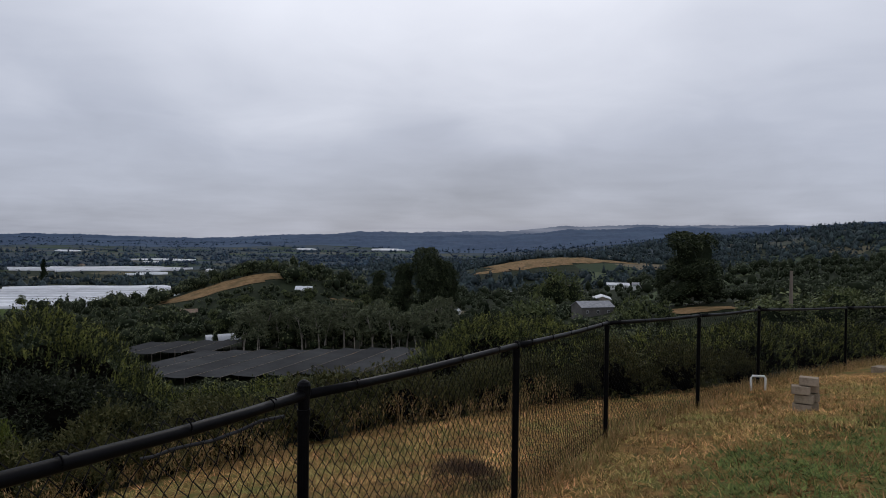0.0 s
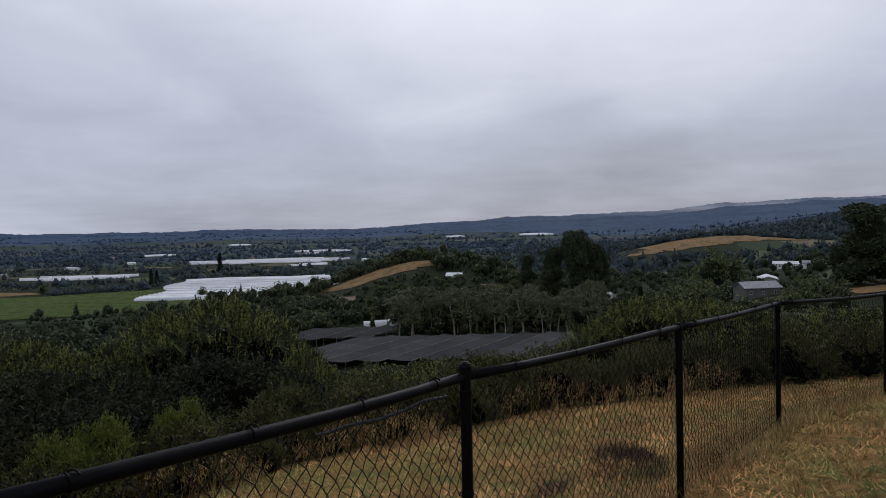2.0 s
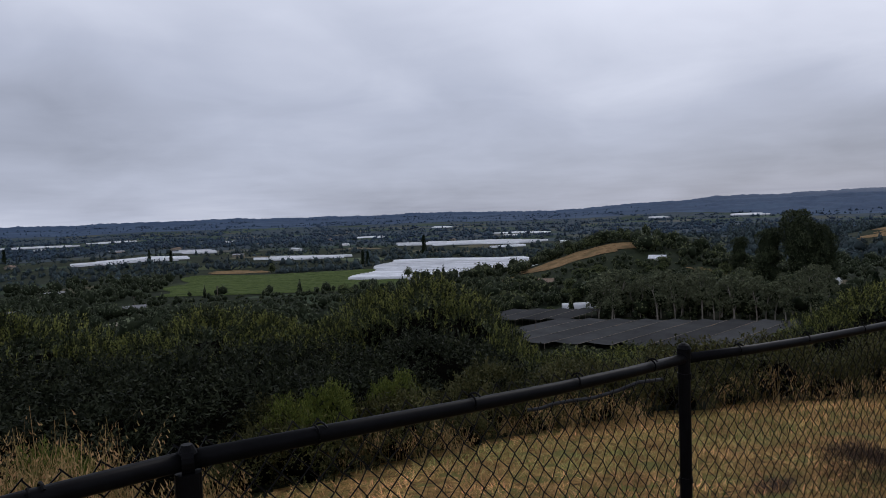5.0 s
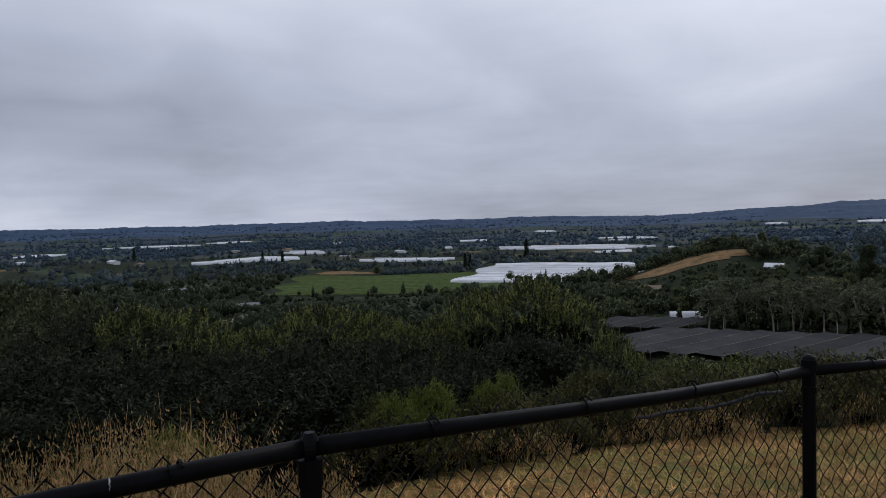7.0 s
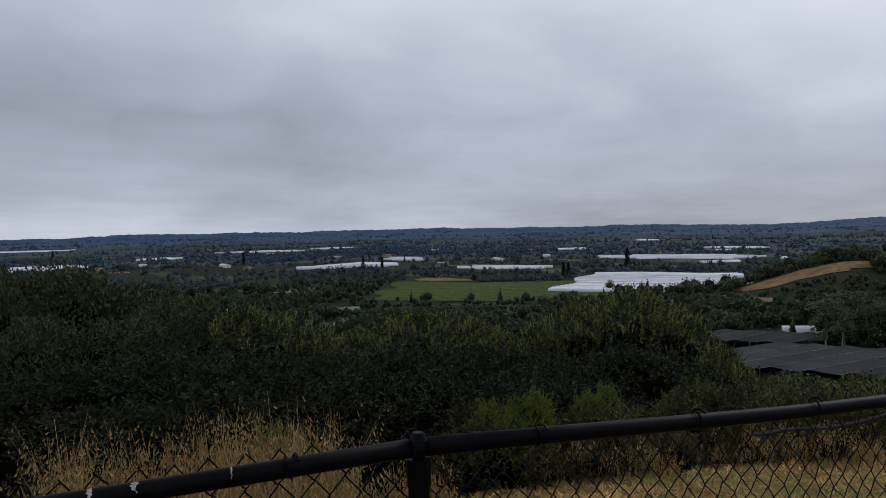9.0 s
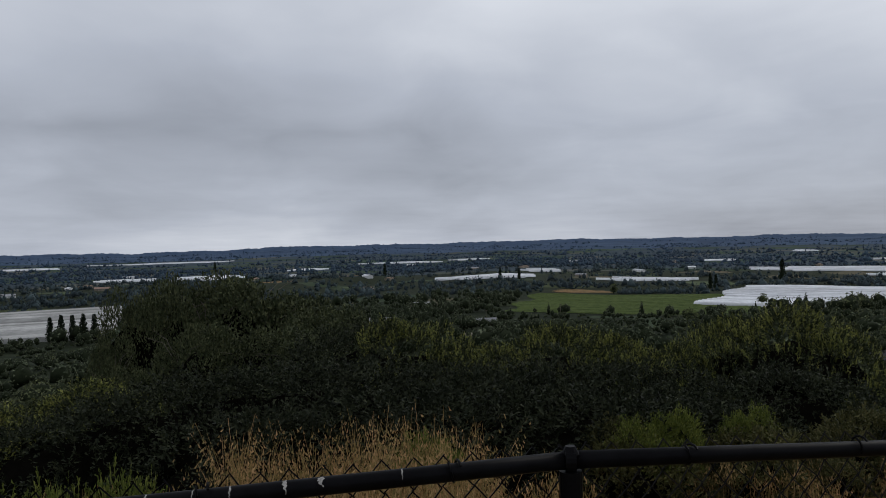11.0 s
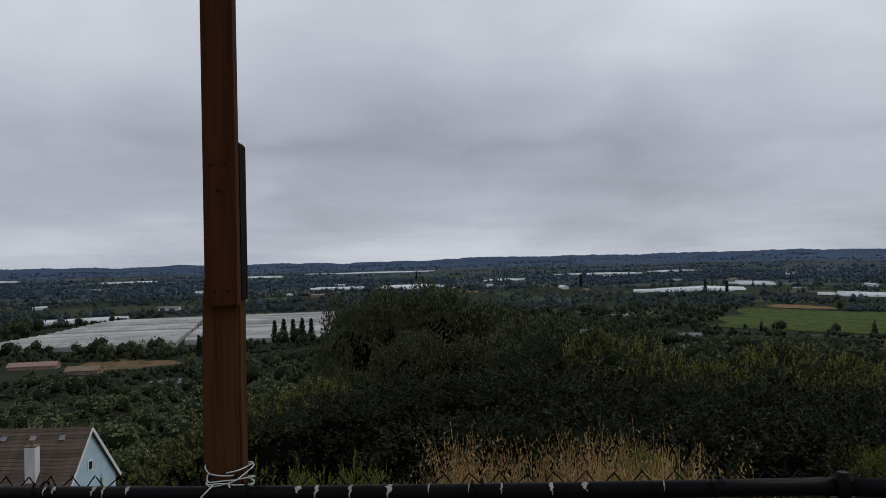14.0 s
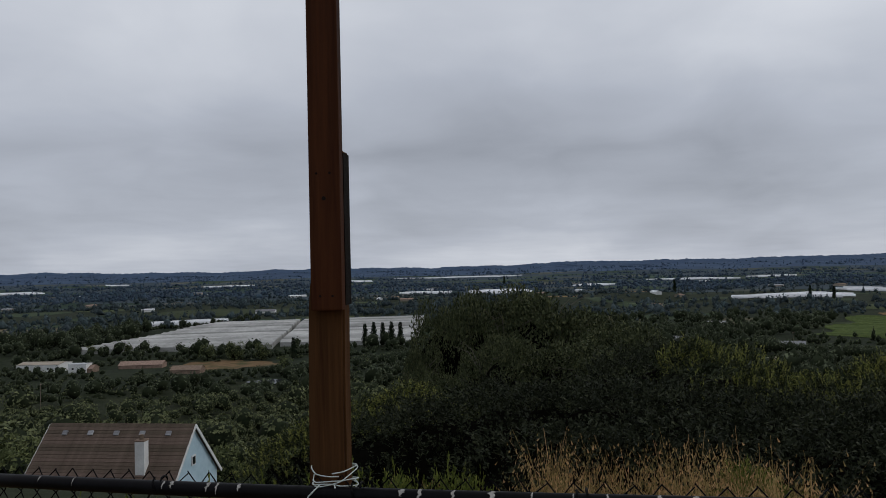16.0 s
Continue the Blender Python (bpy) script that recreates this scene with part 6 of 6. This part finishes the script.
def weedy(x, y):
    border = np.interp(y, [4.0, 4.9, 6.4, 7.3, 8.5, 9.6, 13.0], [-2.1, -2.15, -2.25, -2.0, -1.75, -1.55, -1.0])
    return 1.6 * (x - border) + 0.28 * np.sin(x * 4.1 + 0.6 * y) + 0.28 * np.sin(2.3 * y - 3 * x) + 0.25 * rs.normal(size=len(x))


x, y = field_points(65000, 3.2, 14.0, -3.4, 0.25)
keep = weedy(x, y) < 0.25
x, y = mottled(x[keep], y[keep], -0.5)
ob = new("mown_grass", faces_mesh("mown_grass", blades(x, y, 0.085, 0.013, 1.5, low=0.5), "mown_straw"))
tagged(ob, "mown straw-coloured grass inside the fence", "grass", kind="stuff")
x, y = field_points(70000, -0.5, 13.0, 0.0, 4.8)
keep = np.interp(y, FY, FX) - x < np.interp(y, EDGE_Y, EDGE_S) + 0.12 * rs.normal(size=len(x)) + 0.15 * np.sin(3 * y)
x, y = mottled(x[keep], y[keep], -0.7)
ob = new("mown_grass", faces_mesh("mown_grass", blades(x, y, 0.085, 0.013, 1.5, low=0.5), "mown_straw"))
tagged(ob, "mown golden dry grass beyond the fence", "grass", kind="stuff")
# low broad-leaved weeds in mats: rosettes of short leaves, some mats standing higher
cx, cy = field_points(5200, 3.4, 13.0, -4.4, -0.5)
keep = weedy(cx, cy) > 0.0
cx, cy = mottled(cx[keep], cy[keep], -0.9)
k = rs.randint(0, len(cx), len(cx) * 22)
reach = rs.uniform(0.02, 0.07, len(cx))[k]
x, y = cx[k] + rs.normal(size=len(k)) * reach, cy[k] + rs.normal(size=len(k)) * reach
ob = new("green_weeds", faces_mesh("green_weeds", blades(x, y, 0.070, 0.021, 1.5, low=0.55), "green_blade"))
tagged(ob, "short green weeds spreading over the dry grass", "grass", kind="stuff")
x, y = field_points(14000, 3.4, 13.0, -4.4, -0.5)
keep = weedy(x, y) > -0.1
ob = new("green_grass", faces_mesh("green_grass", blades(x[keep], y[keep], 0.09, 0.008, 1.4, low=0.3), "green_blade"))
tagged(ob, "thin green grass between the weeds", "grass", kind="stuff")
x, y = field_points(14000, -0.5, 10.0, 0.1, 4.3)
keep = np.sin(x * 1.7 + 0.9 * y) + np.sin(1.1 * y - 1.3 * x) > 0.9
ob = new("green_grass", faces_mesh("green_grass", blades(x[keep], y[keep], 0.09, 0.009, 1.35), "green_blade"))
tagged(ob, "thin green grass patches beyond the fence", "grass", kind="stuff")
for n, a0, b0, s0, s1, what in ((800, 3.4, 13.0, -3.2, 0.2, "inside"), (420, 0.0, 11.0, 0.1, 4.0, "beyond")):
    cx, cy = field_points(n, a0, b0, s0, s1)
    k = rs.randint(0, n, n * 32)
    spread = rs.uniform(0.02, 0.11, n)[k]
    x, y = cx[k] + rs.normal(size=len(k)) * spread, cy[k] + rs.normal(size=len(k)) * spread
    ob = new("grass_tufts", faces_mesh("grass_tufts", blades(x, y, 0.085, 0.010, 1.35, low=0.2), "tuft_straw"))
    tagged(ob, "taller straw tufts in the mown grass " + what + " the fence", "grass", kind="stuff")
# longer straw left standing along the fence foot
x, y = field_points(5000, 1.6, 18.0, -0.22, 0.3)
ob = new("fence_straw", faces_mesh("fence_straw", blades(x, y, 0.19, 0.010, 0.9), "straw"))
tagged(ob, "longer straw left along the fence foot", "grass", kind="stuff")


def oats(n, yaw0, yaw1, d0, d1, h0, h1):
    """Wild oats: thin stalks with drooping seed heads, and long leaves at their feet."""
    yaw = rs.uniform(yaw0, yaw1, n)
    d = rs.uniform(d0, d1, n)
    x, y = SURVEY[0] - d * np.sin(np.radians(yaw)), SURVEY[1] + d * np.cos(np.radians(yaw))
    tuft = 0.5 + 0.5 * np.sin(yaw * 0.9 + 2.0 * np.sin(d * 2)) * np.cos(yaw * 0.37 + d)
    h = (h0 + (h1 - h0) * np.clip(tuft + rs.normal(size=n) * 0.25, 0, 1.2))
    z = ground(x, y)
    a = rs.uniform(0, 2 * math.pi, n)
    lean = rs.uniform(0.02, 0.45, n) * h
    ux, uy = np.cos(a), np.sin(a)
    w = np.stack([-uy, ux, np.zeros(n)], -1) * 0.0013
    P = [np.stack([x + ux * lean * q * q, y + uy * lean * q * q, z + h * q], -1) for q in (0, 0.4, 0.75, 1.0)]
    quads = [np.stack([p - w, p + w, q + w, q - w], 1) for p, q in zip(P, P[1:])]
    for k in range(11):
        q = 0.62 + 0.38 * k / 10
        base = np.stack([x + ux * lean * q * q, y + uy * lean * q * q, z + h * q], -1)
        b = a + rs.uniform(-1.6, 1.6, n)
        off = np.stack([np.cos(b), np.sin(b), -rs.uniform(0.2, 0.9, n)], -1) * (0.02 + 0.03 * rs.uniform(0, 1, n))[:, None]
        dn = np.stack([np.cos(b) * 0.4, np.sin(b) * 0.4, -np.ones(n)], -1)
        tris = leaf_quads(rs, base + off, dn + rs.normal(size=(n, 3)) * 0.25, 0.036, 0.013)
        quads.append(np.concatenate([tris, tris[:, 2:]], 1))
    bl = blades(x + rs.normal(size=n) * 0.06, y + rs.normal(size=n) * 0.06, 0.42, 0.005, 0.9, single=False)
    return np.concatenate(quads + [bl])


for yaw0, yaw1, d0, d1, n, h0, h1 in ((92, 114, 3.6, 6.0, 1700, 0.38, 0.95), (84, 94, 3.6, 5.2, 350, 0.3, 0.62), (112, 126, 3.4, 5.4, 500, 0.3, 0.7), (126, 152, 2.8, 4.4, 700, 0.3, 0.6), (66, 84, 7.0, 7.9, 260, 0.2, 0.5), (52, 66, 7.9, 9.2, 260, 0.2, 0.5), (30, 52, 9.4, 11.0, 300, 0.2, 0.5)):
    ob = new("wild_oats", faces_mesh("wild_oats", oats(n, yaw0, yaw1, d0, d1, h0, h1), "straw"))
    tagged(ob, "tall dry golden wild oats with drooping seed heads", "grass", kind="stuff")


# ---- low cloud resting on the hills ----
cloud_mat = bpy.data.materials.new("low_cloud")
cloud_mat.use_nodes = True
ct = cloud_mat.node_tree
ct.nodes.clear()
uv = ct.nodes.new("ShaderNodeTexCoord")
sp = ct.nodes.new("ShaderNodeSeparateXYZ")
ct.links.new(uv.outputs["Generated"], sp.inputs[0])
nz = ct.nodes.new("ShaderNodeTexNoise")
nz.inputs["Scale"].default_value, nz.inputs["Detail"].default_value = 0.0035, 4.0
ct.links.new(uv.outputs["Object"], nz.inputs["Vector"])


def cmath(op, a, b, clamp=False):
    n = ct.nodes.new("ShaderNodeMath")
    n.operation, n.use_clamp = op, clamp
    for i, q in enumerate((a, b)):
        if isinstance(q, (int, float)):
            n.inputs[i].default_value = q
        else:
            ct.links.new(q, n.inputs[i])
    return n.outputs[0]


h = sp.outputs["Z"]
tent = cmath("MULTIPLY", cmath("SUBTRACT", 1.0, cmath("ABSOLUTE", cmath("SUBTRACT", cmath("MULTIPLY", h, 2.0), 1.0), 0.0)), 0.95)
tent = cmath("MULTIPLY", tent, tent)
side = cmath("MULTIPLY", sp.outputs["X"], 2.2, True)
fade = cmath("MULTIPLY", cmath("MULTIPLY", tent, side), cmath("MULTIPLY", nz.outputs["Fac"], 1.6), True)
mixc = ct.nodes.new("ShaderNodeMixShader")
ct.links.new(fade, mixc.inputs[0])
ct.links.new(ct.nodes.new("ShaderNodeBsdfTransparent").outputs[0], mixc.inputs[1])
# daylight on the cloud is given as a glow of its own
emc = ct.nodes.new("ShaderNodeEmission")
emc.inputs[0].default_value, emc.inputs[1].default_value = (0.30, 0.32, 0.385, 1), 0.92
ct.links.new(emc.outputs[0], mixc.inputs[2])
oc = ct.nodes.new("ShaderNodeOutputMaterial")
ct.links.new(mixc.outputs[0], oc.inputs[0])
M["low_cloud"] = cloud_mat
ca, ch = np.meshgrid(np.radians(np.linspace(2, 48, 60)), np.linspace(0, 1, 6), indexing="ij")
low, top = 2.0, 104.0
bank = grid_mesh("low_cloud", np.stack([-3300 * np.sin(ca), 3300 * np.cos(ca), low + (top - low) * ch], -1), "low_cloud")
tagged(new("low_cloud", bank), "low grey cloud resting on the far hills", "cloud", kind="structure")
